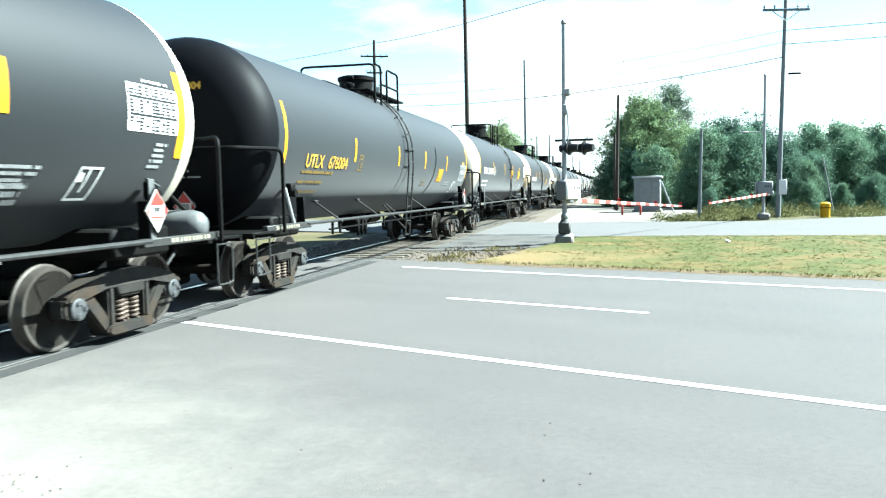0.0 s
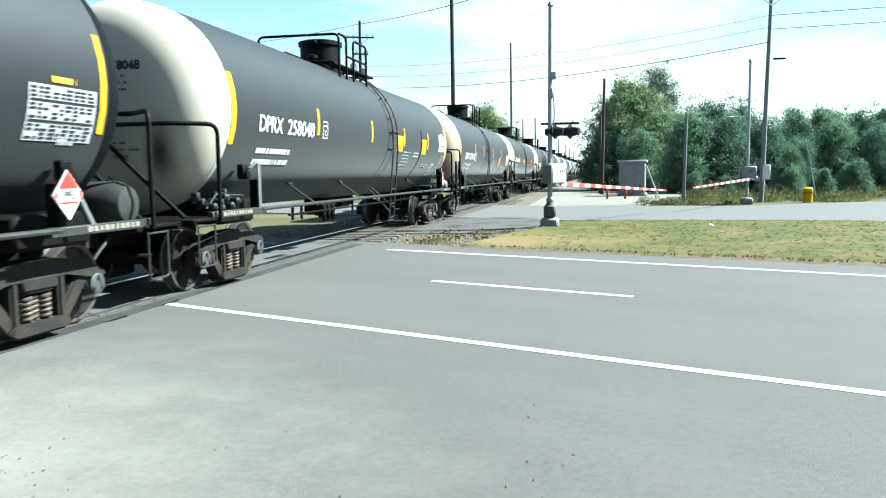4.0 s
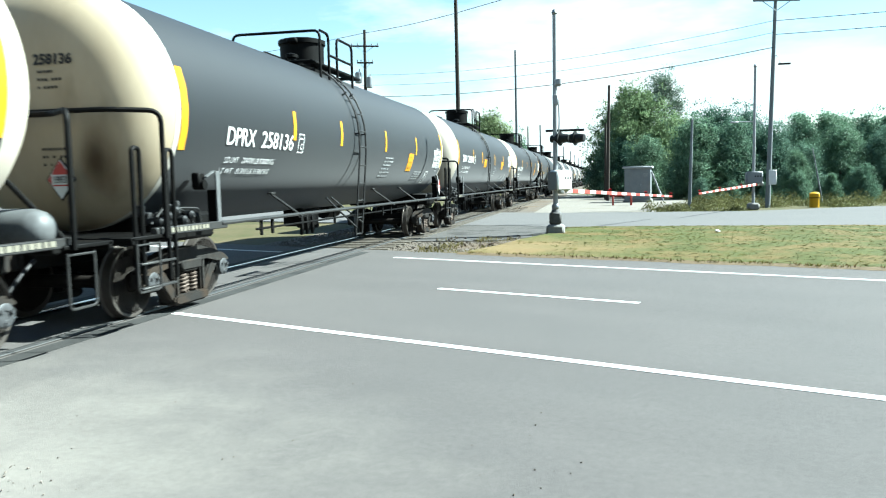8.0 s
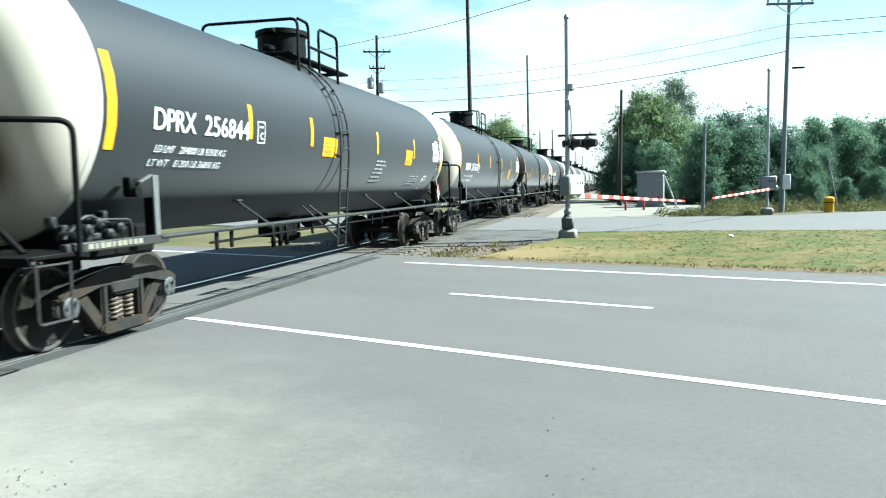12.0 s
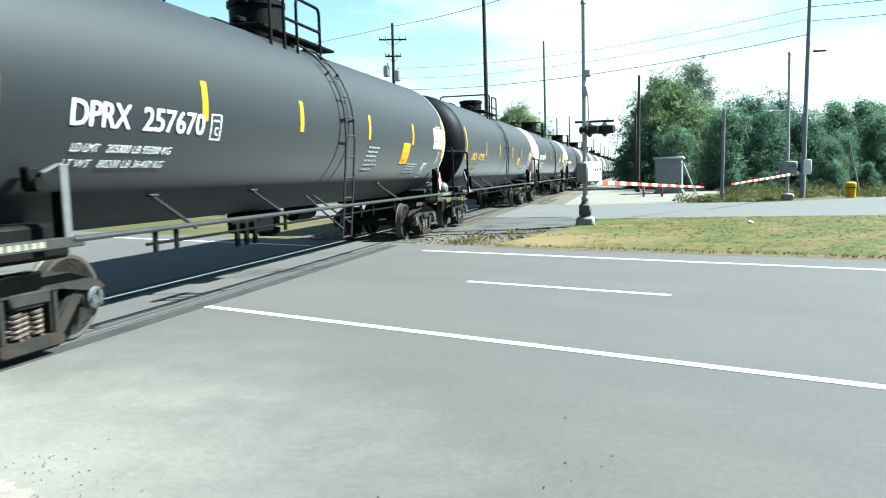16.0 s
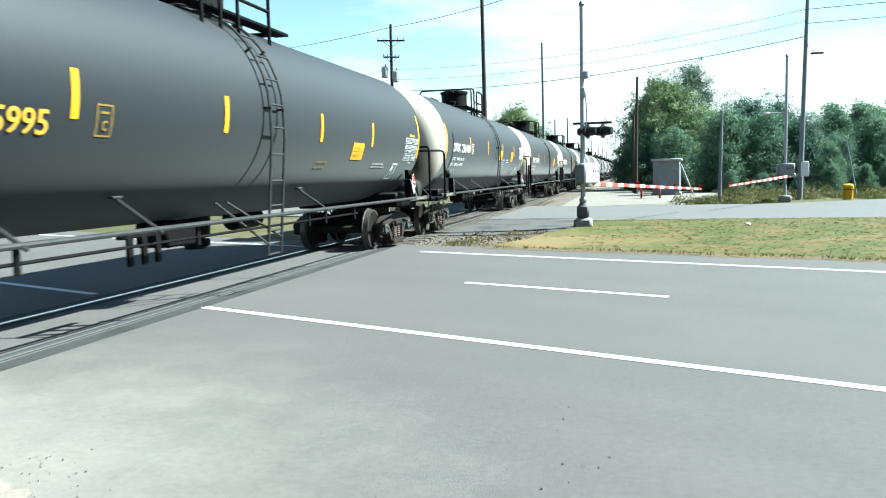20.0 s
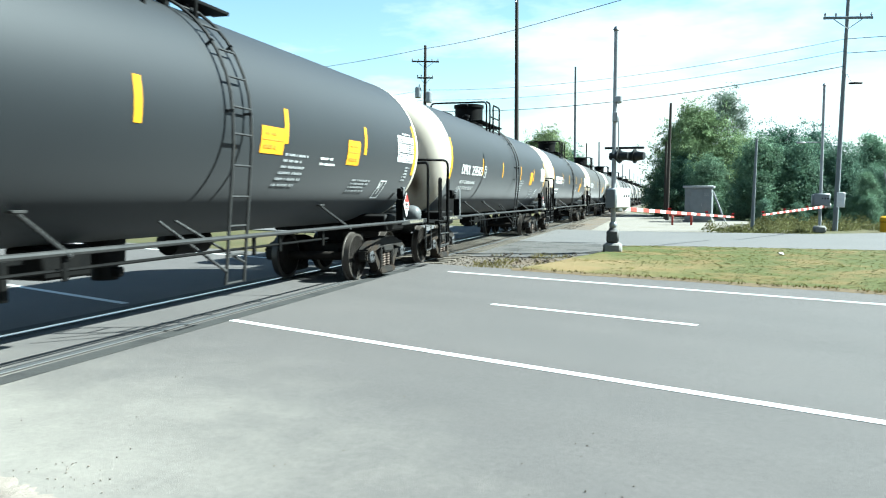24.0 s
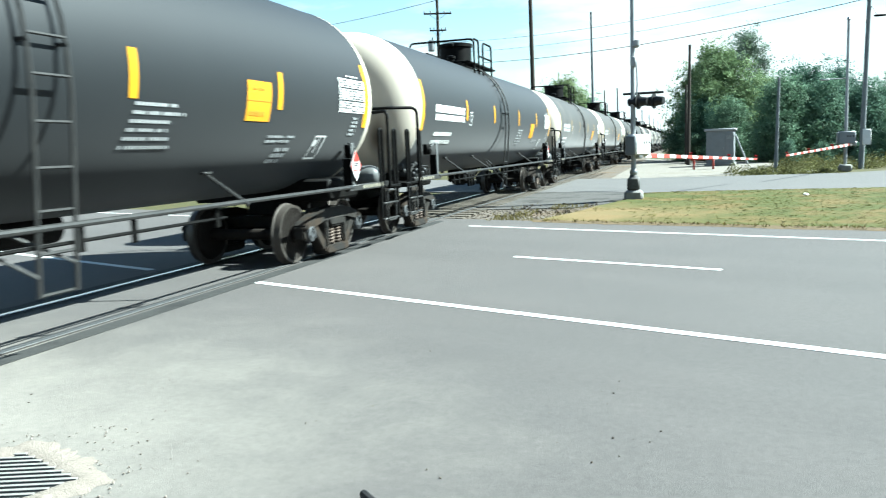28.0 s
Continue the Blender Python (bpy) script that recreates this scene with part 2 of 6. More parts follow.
LEAF_B = leaf_material("leaf_dark", (0.0291, 0.0651, 0.0474), (0.0949, 0.154, 0.102))
LEAF_C = leaf_material("leaf_vine", (0.0464, 0.0915, 0.0602), (0.141, 0.21, 0.13))
BARK = material("bark", (0.0541, 0.0433, 0.0325), 0.95, second=(0.0977, 0.0812, 0.0649), scale=14, amount=0.8, bump=0.7, bump_scale=20)
POLE_WOOD = material("weathered_pole", (0.104, 0.108, 0.11), 0.9, second=(0.164, 0.181, 0.187), scale=5, amount=0.8, bump=0.4, bump_scale=30, stretch=(6, 6, 0.5))
POLE_DARK = material("creosote_pole", (0.0258, 0.0218, 0.0184), 0.85, second=(0.0517, 0.043, 0.0344), scale=5, amount=0.8, bump=0.3, bump_scale=30, stretch=(6, 6, 0.5))
WIRE = material("wire", (0.0246, 0.0246, 0.0246), 0.6)
STEEL = material("galvanised_steel", (0.227, 0.238, 0.244), 0.45, 0.7, second=(0.162, 0.168, 0.173), scale=12, amount=0.7)
ALU = material("aluminium_paint", (0.238, 0.242, 0.247), 0.5, 0.3, second=(0.182, 0.186, 0.191), scale=6, amount=0.6)
WHITE = material("white_paint", (0.461, 0.461, 0.449), 0.5, second=(0.366, 0.36, 0.343), scale=7, amount=0.5)
RED = material("red_paint", (0.264, 0.0432, 0.0305), 0.6, second=(0.213, 0.0508, 0.0407), scale=9, amount=0.5)
YELLOW = material("yellow_plastic", (0.381, 0.221, 0.00984), 0.45, second=(0.305, 0.167, 0.00984), scale=8, amount=0.5)
BLACK = material("black_paint", (0.0105, 0.0105, 0.0111), 0.5, second=(0.023, 0.0223, 0.0217), scale=9, amount=0.7)
RUBBER = material("rubber_panel", (0.0172, 0.0172, 0.0172), 0.8, second=(0.0402, 0.039, 0.0373), scale=20, amount=0.7, bump=0.3, bump_scale=60)
BASE = material("cast_base", (0.0487, 0.0477, 0.046), 0.7, 0.2, second=(0.0865, 0.0838, 0.0812), scale=9, amount=0.8)
CONCRETE = material("concrete", (0.162, 0.158, 0.146), 0.9, second=(0.114, 0.11, 0.102), scale=9, amount=0.7, bump=0.4, bump_scale=50)
GALV_HUT = material("hut_panel", (0.15, 0.159, 0.165), 0.5, 0.3, second=(0.119, 0.128, 0.132), scale=3, amount=0.6)
LENS_RED = material("red_lens", (0.164, 0.0082, 0.0082), 0.15)
RAIL_DULL = material("dusty_rail", (0.0677, 0.0677, 0.0665), 0.55, 0.5, second=(0.0451, 0.0451, 0.0451), scale=16, amount=0.7)
PANEL = material("crossing_panel", (0.0209, 0.0209, 0.0201), 0.9, second=(0.0322, 0.0314, 0.0295), scale=16, amount=0.8, bump=0.3, bump_scale=50, third=(0.0121, 0.0121, 0.0121), third_scale=1.4)
RAIL = material("rail_steel", (0.338, 0.338, 0.338), 0.22, 1.0, second=(0.271, 0.266, 0.262), scale=10, amount=0.6)
RUST_RAIL = material("rusty_rail", (0.0185, 0.0161, 0.0143), 0.8, 0.2, second=(0.0312, 0.028, 0.0255), scale=14, amount=0.8)
TIE = material("timber_tie", (0.0487, 0.0406, 0.0325), 0.95, second=(0.0917, 0.0812, 0.0649), scale=10, amount=0.8, bump=0.6, bump_scale=25)
TANK = material("tank_black", (0.00166, 0.00284, 0.00401), 0.55, second=(0.00217, 0.00351, 0.00476), scale=2.2, amount=0.6, bump=0.02, bump_scale=5, third=(0.00255, 0.00385, 0.00506), third_scale=0.8, third_lo=0.45, third_hi=0.8, stretch=(1, 1.0, 0.6), rand=0.12, spec=0.27, sheen=0.07)
TANK_BROWN = material("tank_grey_black", (0.00194, 0.00304, 0.00413), 0.55, second=(0.00249, 0.00378, 0.00487), scale=2.4, amount=0.6, bump=0.02, bump_scale=5, third=(0.00286, 0.00417, 0.00526), third_scale=0.8, third_lo=0.45, third_hi=0.8, stretch=(1, 1.0, 0.6), rand=0.12, spec=0.27, sheen=0.07)
# dusty black tank, its base greyed to hold the far cars' haze and sheen
TANK_GREY = material("tank_dusty_hazed", (0.0344, 0.0344, 0.0336), 0.55, second=(0.0508, 0.0492, 0.0459), scale=2.0, amount=0.8, third=(0.0697, 0.064, 0.0558), third_scale=0.7, third_lo=0.5, third_hi=0.75, stretch=(1, 1.2, 0.35), rand=0.25, spec=0.05, sheen=0.1)
HEAD_WHITE = material("head_cream", (0.323, 0.29, 0.243), 0.5, second=(0.288, 0.254, 0.203), scale=2.0, amount=0.7, third=(0.192, 0.154, 0.107), third_scale=0.9, third_lo=0.60, third_hi=0.85, stretch=(1, 1, 0.45), dust=((0.80, -0.45, 1.95), 0.10, 0.62, (0.0213, 0.0121, 0.00532), (1.9, 0.2, 0.85), 0.45, 0.93))
HEAD_TAN = material("head_tan", (0.27, 0.225, 0.155), 0.55, second=(0.22, 0.175, 0.115), scale=2.0, amount=0.8, third=(0.13, 0.092, 0.052), third_scale=0.9, third_lo=0.50, third_hi=0.75, stretch=(1, 1, 0.45), dust=((0.80, -0.45, 1.95), 0.10, 0.62, (0.030, 0.018, 0.008), (1.9, 0.2, 0.85), 0.45, 0.93))
HEAD_BLACK = material("head_black", (0.00217, 0.00248, 0.0034), 0.55, second=(0.0034, 0.00358, 0.00425), scale=2.0, amount=0.8, spec=0.05)
BAND = material("band_white", (0.321, 0.302, 0.261), 0.45, second=(0.282, 0.261, 0.218), scale=6, amount=0.5)
REFLECT = material("reflective_yellow", (0.367, 0.189, 0.00787), 0.35, second=(0.324, 0.152, 0.00787), scale=9, amount=0.5)
# yellow muted in the colour for far cars, as distance dulls it
REFLECT_DULL = material("dull_reflector", (0.22, 0.16, 0.05), 0.5, second=(0.15, 0.11, 0.04), scale=9, amount=0.5)
PLACARD_Y = material("placard_amber", (0.367, 0.171, 0.00787), 0.5, second=(0.324, 0.146, 0.0118), scale=6, amount=0.5)
PRINT_Y = material("print_yellow", (0.366, 0.212, 0.0246), 0.5, second=(0.254, 0.148, 0.0197), scale=30, amount=0.5)
PRINT_W = material("print_white", (0.461, 0.461, 0.449), 0.5, second=(0.343, 0.343, 0.33), scale=30, amount=0.5)
PRINT_FADED = material("print_faded", (0.258, 0.265, 0.265), 0.5, second=(0.144, 0.144, 0.144), scale=18, amount=0.6)
BEIGE = material("beige_plate", (0.151, 0.14, 0.11), 0.6, second=(0.091, 0.0833, 0.0642), scale=20, amount=0.7)
PRINT_B = material("print_brown", (0.295, 0.156, 0.0164), 0.5, second=(0.205, 0.107, 0.0164), scale=20, amount=0.5)
PRINT_YD = material("print_dull_yellow", (0.147, 0.098, 0.0245), 0.5, second=(0.0882, 0.0588, 0.0147), scale=20, amount=0.6)
PRINT_K = material("print_black", (0.0164, 0.0164, 0.0164), 0.5)
PLACARD_RED = material("placard_red", (0.28, 0.0254, 0.0203), 0.45, second=(0.213, 0.0254, 0.0203), scale=12, amount=0.4)
CAST = material("cast_steel", (0.0135, 0.0127, 0.0119), 0.75, 0.2, second=(0.0254, 0.0237, 0.0213), scale=9, amount=0.8, bump=0.25, bump_scale=40, third=(0.0271, 0.0195, 0.0136), third_scale=2.5, rand=0.2, spec=0.08)
# brown web darkened in its colour to stand in for shade inside the rim
WHEEL = material("wheel_web_shaded", (0.006, 0.00447, 0.00361), 0.85, 0.0, second=(0.0146, 0.0113, 0.00893), scale=7, amount=0.8, bump=0.2, bump_scale=40)
TREAD = material("wheel_rim", (0.0528, 0.0464, 0.0408), 0.4, 0.5, second=(0.0892, 0.0792, 0.0702), scale=10, amount=0.6)
CAP = material("bearing_cap", (0.0643, 0.0659, 0.068), 0.5, 0.4, second=(0.0342, 0.0342, 0.0342), scale=14, amount=0.7)
SPRING = material("spring_steel", (0.0476, 0.0368, 0.0299), 0.6, 0.4, second=(0.0876, 0.0671, 0.0536), scale=12, amount=0.8)
FRAME = material("underframe_black", (0.00262, 0.00262, 0.00262), 0.55, second=(0.0054, 0.00508, 0.00459), scale=6, amount=0.8, bump=0.15, bump_scale=40, third=(0.00768, 0.00618, 0.0049), third_scale=1.6, third_lo=0.6, third_hi=0.8, spec=0.05)
POST = material("post_grey", (0.0812, 0.0837, 0.0837), 0.5, 0.1, second=(0.0508, 0.0508, 0.0508), scale=10, amount=0.7)
GEAR = material("valve_grey", (0.0162, 0.017, 0.0178), 0.55, 0.2, second=(0.00487, 0.00487, 0.00487), scale=14, amount=0.9, third=(0.0325, 0.0325, 0.0316), third_scale=5, third_lo=0.52, third_hi=0.6)
PIPE = material("pipe_grey", (0.0204, 0.0204, 0.02), 0.45, 0.2, second=(0.0352, 0.0341, 0.0324), scale=8, amount=0.8)

# ---- mesh helpers ----


def box(bm, c, s, bev=0.0, rot=None):
    m = Matrix.Translation(c) @ (rot or Matrix()) @ Matrix.Diagonal((*s, 1))
    vs = bmesh.ops.create_cube(bm, size=1.0, matrix=m)["verts"]
    if bev:
        es = list({e for v in vs for e in v.link_edges})
        bmesh.ops.bevel(bm, geom=es, offset=bev, segments=1, affect="EDGES")


def ring_of(p, axis, r, n):
    a = Vector(axis).normalized()
    u = a.orthogonal().normalized() if abs(a.z) > 0.9 else a.cross(Vector((0, 0, 1))).normalized()
    v = a.cross(u)
    return [Vector(p) + (u * math.cos(2 * math.pi * i / n) + v * math.sin(2 * math.pi * i / n)) * r for i in range(n)]


def pipe(bm, pts, r, n=8, r2=None, closed=False):
    """A round bar along a line of points, with mitred bends and closed ends."""
    pts = [Vector(p) for p in pts]
    rings, u = [], None
    for i, p in enumerate(pts):
        a = (pts[min(i + 1, len(pts) - 1)] - pts[max(i - 1, 0)]).normalized()
        if u is None:
            u = a.orthogonal().normalized()
        u = (u - a * u.dot(a)).normalized()
        v = a.cross(u)
        k = r if r2 is None else r + (r2 - r) * i / (len(pts) - 1)
        rings.append([bm.verts.new(p + (u * math.cos(2 * math.pi * j / n) + v * math.sin(2 * math.pi * j / n)) * k) for j in range(n)])
    for a, b in zip(rings, rings[1:]):
        for j in range(n):
            bm.faces.new((a[j], a[(j + 1) % n], b[(j + 1) % n], b[j])).smooth = n > 5
    bm.faces.new(rings[0][::-1])
    bm.faces.new(rings[-1])


def rounded(pts, r, n=4):
    """The same line with its inner corners rounded off."""
    pts = [Vector(p) for p in pts]
    out = [pts[0]]
    for a, b, c in zip(pts, pts[1:], pts[2:]):
        d = min(r, (a - b).length * 0.45, (c - b).length * 0.45)
        p, q = b + (a - b).normalized() * d, b + (c - b).normalized() * d
        for i in range(n + 1):
            t = i / n
            out.append(p * (1 - t) ** 2 + b * 2 * t * (1 - t) + q * t * t)
    return out + [pts[-1]]


def lathe(bm, prof, n, axis="x", centre=(0, 0, 0), slot=0):
    """prof: (along, radius) pairs turned about an axis."""
    rings = []
    for a, r in prof:
        ring = []
        for i in range(n):
            c, s = math.cos(2 * math.pi * i / n) * r, math.sin(2 * math.pi * i / n) * r
            p = {"x": (a, c, s), "y": (s, a, c), "z": (c, s, a)}[axis]
            ring.append(bm.verts.new(Vector(p) + Vector(centre)))
        rings.append(ring)
    for a, b in zip(rings, rings[1:]):
        for i in range(n):
            f = bm.faces.new((a[i], a[(i + 1) % n], b[(i + 1) % n], b[i]))
            f.smooth, f.material_index = True, slot
    for ring, flip in ((rings[0], True), (rings[-1], False)):
        if prof[0 if flip else -1][1] > 1e-4:
            f = bm.faces.new(ring[::-1] if flip else ring)
            f.material_index = slot


def prism(bm, poly, x0, x1):
    """A plate cut to the outline poly (y, z), thick from x0 to x1."""
    a = [bm.verts.new((x0, y, z)) for y, z in poly]
    b = [bm.verts.new((x1, y, z)) for y, z in poly]
    n = len(poly)
    bm.faces.new(a[::-1])
    bm.faces.new(b)
    for i in range(n):
        bm.faces.new((a[i], a[(i + 1) % n], b[(i + 1) % n], b[i]))


def mesh_of(name, bm, mats):
    bmesh.ops.recalc_face_normals(bm, faces=bm.faces)
    me = bpy.data.meshes.new(name)
    bm.to_mesh(me)
    bm.free()
    me.set_sharp_from_angle(angle=radians(38))
    for m in mats if isinstance(mats, (list, tuple)) else [mats]:
        me.materials.append(m)
    return me


MESHES = {}


def part(name, build, mat, parent=None, label="", at=None, key=None, kind=""):
    """One mesh object under a thing; build fills a bmesh. With a key, alike parts share one mesh."""
    me = MESHES.get(key) if key else None
    if me is None:
        bm = bmesh.new()
        build(bm)
        me = mesh_of(name, bm, mat)
        if key:
            MESHES[key] = me
    ob = new(name, me)
    ob.parent = parent
    if at is not None:
        ob.matrix_basis = at
    if label:
        ob["label"] = label
    if kind:
        ob["kind"] = kind
    return ob


def thing(name, m, label, category, group="", kind=""):
    ob = new(name)
    ob.empty_display_size = 0.2
    ob.matrix_basis = m
    return tagged(ob, label, category, group, kind)

# ---- ground, roads and track ----
ROAD = Vector((0.932, -0.3625, 0.0)).normalized()      # along the road, to the east
CROSS = Vector((0.3625, 0.932, 0.0)).normalized()      # across the road, away from the eye
TRACK_X = -6.61


def track_x(y):
    """The track's middle line: straight over the crossing, then bending very gently to the east."""
    return TRACK_X + max(0.0, y - 110.0) ** 2 / 28000.0



def on_road(along, across, z=0.0):
    """A place by metres along the road and across it, from the near line's end at the track."""
    p = Vector((-5.50, 8.94, 0)) + ROAD * along + CROSS * across
    return (p.x, p.y, z)


def sheet(bm, corners, depth=0.0):
    vs = [bm.verts.new(c) for c in corners]
    bm.faces.new(vs)
    if depth:
        lo = [bm.verts.new((c[0], c[1], c[2] - depth)) for c in corners]
        n = len(vs)
        for i in range(n):
            bm.faces.new((vs[i], lo[i], lo[(i + 1) % n], vs[(i + 1) % n]))
        bm.faces.new(lo[::-1])


def structure(name, build, mat, label, category):
    return tagged(part(name, build, mat), label, category, kind="structure")


structure("ground", lambda bm: sheet(bm, [(-2500, -2500, -0.06), (2500, -2500, -0.06), (2500, 2500, -0.06), (-2500, 2500, -0.06)]), GROUND, "dry grassy ground reaching to the horizon", "ground")
W_FAR = 8.5
structure("road", lambda bm: sheet(bm, [on_road(-160, -14), on_road(160, -14), on_road(160, W_FAR), on_road(-160, W_FAR)], 0.05), ASPHALT, "sun-bleached grey asphalt road over the railway crossing", "road")


structure("apron", lambda bm: sheet(bm, [(-5.7, 21.0, -0.02), (-3.0, 21.15, -0.02), (-1.95, 22.9, -0.02), (-1.55, 28.0, -0.02), (-3.5, 29.0, -0.02), (-5.7, 31.0, -0.02)], 0.02), APRON, "worn grey asphalt apron beside the track", "road")


def far_road(bm):
    sheet(bm, [(-90, 62, -0.016), (-3.6, 28.2, -0.016), (-1.3, 27.1, -0.016), (7.8, 26.2, -0.016), (60, 8.0, -0.016), (70, 24.0, -0.016), (13.6, 43.0, -0.016), (6.6, 38.6, -0.016), (-2.6, 38.8, -0.016), (-90, 78, -0.016)], 0.03)


structure("road_far", far_road, FAR_ROAD, "pale asphalt carriageway beyond the grass median", "road")


def line_strip(a0, a1, c, w=0.125, z=0.005):
    return lambda bm: sheet(bm, [on_road(a0, c - w / 2, z), on_road(a1, c - w / 2, z), on_road(a1, c + w / 2, z), on_road(a0, c + w / 2, z)], 0.003)


for name, a0, a1, c in (("road_line_near", 0.0, 120, 0.0), ("road_line_near_west", -120, -2.6, 0.0), ("road_line_far", -1.75, 120, 7.12), ("road_line_far_west", -120, -5.2, 7.12)):
    structure(name, line_strip(a0, a1, c), LINE, "solid white painted road line, slightly worn", "road line")
for k in range(-6, 8):
    if k == -1:
        continue
    a = 1.87 + 12.2 * k
    tagged(part("road_dash", line_strip(a, a + 3.16, 3.42, 0.12), LINE), "white painted lane dash on grey asphalt", "road line", "lane dashes", "structure")


def blob(bm, centre, r, seed, z, n=48, squash=1.0, turn=0.0, wobble=0.35):
    """A flat patch with a ragged outline, its middle a little higher."""
    rnd = random.Random(seed)
    ph = [rnd.uniform(0, 6.28) for _ in range(6)]
    mid = bm.verts.new((*centre, z))
    vs = []
    for i in range(n):
        a = 2 * math.pi * i / n
        k = r * (1 + wobble * (0.5 * math.sin(2 * a + ph[0]) + 0.35 * math.sin(3 * a + ph[1]) + 0.25 * math.sin(7 * a + ph[2]) + 0.18 * math.sin(13 * a + ph[3])))
        x, y = k * math.cos(a), k * math.sin(a) * squash
        vs.append(bm.verts.new((centre[0] + x * math.cos(turn) - y * math.sin(turn), centre[1] + x * math.sin(turn) + y * math.cos(turn), z - 0.002)))
    for i in range(n):
        bm.faces.new((mid, vs[i], vs[(i + 1) % n]))


# pale gravel yard round the signal hut
structure("gravel_yard", lambda bm: sheet(bm, [(-3.6, 38.4, -0.035), (4.6, 38.4, -0.035), (6.2, 42.0, -0.035), (7.0, 50, -0.035), (5.0, 62, -0.035), (-4.2, 90, -0.035)], 0.02), GRAVEL, "white gravel yard round the signal hut", "gravel")
structure("ballast", lambda bm: sheet(bm, [(-9.6, 17.2, -0.045), (-2.2, 16.2, -0.045), (-0.6, 22.5, -0.045), (-0.8, 28.0, -0.045), (-3.4, 42, -0.045), (-4.2, 110, -0.045)] + [(track_x(y) + 2.6, y, -0.045) for y in (250, 400, 600, 900)] + [(track_x(y) - 2.9, y, -0.045) for y in (900, 600, 400, 250, 110)], 0.014), BALLAST, "grey stone ballast with dry dust beside the track", "ballast")
structure("ballast_near", lambda bm: sheet(bm, [(-9.6, -120, -0.035), (-4.3, -120, -0.035), (-4.3, -9, -0.035), (-9.6, -2.5, -0.035)], 0.02), BALLAST, "grey stone ballast beside the track", "ballast")


def rail_bar(off):
    def build(bm):
        prof = [(-0.044, -0.03), (-0.044, 0.014), (-0.040, 0.02), (0.040, 0.02), (0.044, 0.014), (0.044, -0.03)]
        rings = [[bm.verts.new((track_x(y) + off + px, y, pz)) for px, pz in prof] for y in (-120, 100, 160, 220, 280, 360, 440, 540, 660, 800, 960)]
        for a, b in zip(rings, rings[1:]):
            for i in range(6):
                f = bm.faces.new((a[i], a[(i + 1) % 6], b[(i + 1) % 6], b[i]))
                f.material_index = 0 if i in (1, 2, 3) else 1
        bm.faces.new(rings[0])
        bm.faces.new(rings[-1][::-1])
    return build


for x, top in ((0.755, RAIL_DULL), (-0.755, RAIL)):
    tagged(part("rail", rail_bar(x), [top, RUST_RAIL]), "steel rail with a worn running surface", "rail", "rails of the track", "structure")


def slanted_strip(x0, x1, z, far=True):
    """A strip along the track across the road, its ends cut along the road's edges."""
    def edge(x, c):
        along = (x + 5.50 - CROSS.x * c) / ROAD.x
        return 8.94 + ROAD.y * along + CROSS.y * c
    return lambda bm: sheet(bm, [(x0, edge(x0, -11), z), (x1, edge(x1, -11), z), (x1, edge(x1, 7.9), z), (x0, edge(x0, 7.9), z)], 0.004)


structure("flangeway", slanted_strip(TRACK_X + 0.615, TRACK_X + 0.708, 0.006), RUBBER, "dark rubber flangeway beside the rail", "crossing panel")
structure("field_strip", slanted_strip(TRACK_X + 0.86, TRACK_X + 1.10, 0.006), PANEL, "dark worn strip of rubber beside the rail", "crossing panel")
structure("flangeway_west", slanted_strip(TRACK_X - 0.705, TRACK_X - 0.63, 0.006), RUBBER, "dark rubber flangeway beside the rail", "crossing panel")
structure("field_strip_west", slanted_strip(TRACK_X - 1.10, TRACK_X - 0.86, 0.006), PANEL, "dark worn strip of rubber beside the rail", "crossing panel")


def tie_mesh(bm):
    box(bm, (0, 0, 0), (2.6, 0.23, 0.05), 0.01)


for i in range(90):
    tagged(part("tie", tie_mesh, TIE, at=pose(TRACK_X, 17.9 + 0.55 * i, -0.028, 0, 0, random.uniform(-0.8, 0.8)), key="tie"), "weathered timber tie under the rails", "railroad tie", "ties of the track", "structure")


# grass median between the carriageways, slightly mounded
def median_height(x, y):
    return 0.03 + 0.05 * noise.noise((x * 0.25, y * 0.25, 3.0)) + 0.02 * noise.noise((x * 1.3, y * 1.3, 7.0))


def near_edge(x):
    return 17.12 - 0.352 * (x + 3.6) + 0.12 * noise.noise((x * 0.9, 1.0, 0)) + 0.05 * noise.noise((x * 4.0, 5.0, 0))


def far_edge(x):
    if x < -1.2:
        return near_edge(x) + max(0.01, (x + 3.05) / 1.85) * 10.6
    return 26.95 + 0.1 * noise.noise((x * 0.7, 9.0, 0)) - 0.36 * max(0.0, x - 8.0)


def median(bm):
    nx, ny = 150, 26
    grid = []
    for i in range(nx + 1):
        x = -3.05 + 40.0 * (i / nx) ** 1.15
        a, b = near_edge(x), far_edge(x)
        row = []
        for j in range(ny + 1):
            s = j / ny
            y = a + (b - a) * s
            lift = min(1.0, 6 * s, 6 * (1 - s))
            row.append(bm.verts.new((x, y, 0.004 + lift * (0.03 + median_height(x, y)))))
        grid.append(row)
    for i in range(nx):
        for j in range(ny):
            bm.faces.new((grid[i][j], grid[i + 1][j], grid[i + 1][j + 1], grid[i][j + 1])).smooth = True


def dirt_edge(bm):
    rows = []
    for i in range(321):
        x = -3.3 + 36.0 * i / 320
        y = near_edge(x)
        rows.append((bm.verts.new((x, y - 0.10 - 0.10 * abs(noise.noise((x * 2.2, 3.0, 0))) - 0.06 * noise.noise((x * 9.0, 2.0, 0)), 0.003)), bm.verts.new((x, y + 0.12 + 0.10 * noise.noise((x * 3.1, 8.0, 0)), 0.040))))
    for a, b in zip(rows, rows[1:]):
        bm.faces.new((a[0], b[0], b[1], a[1]))


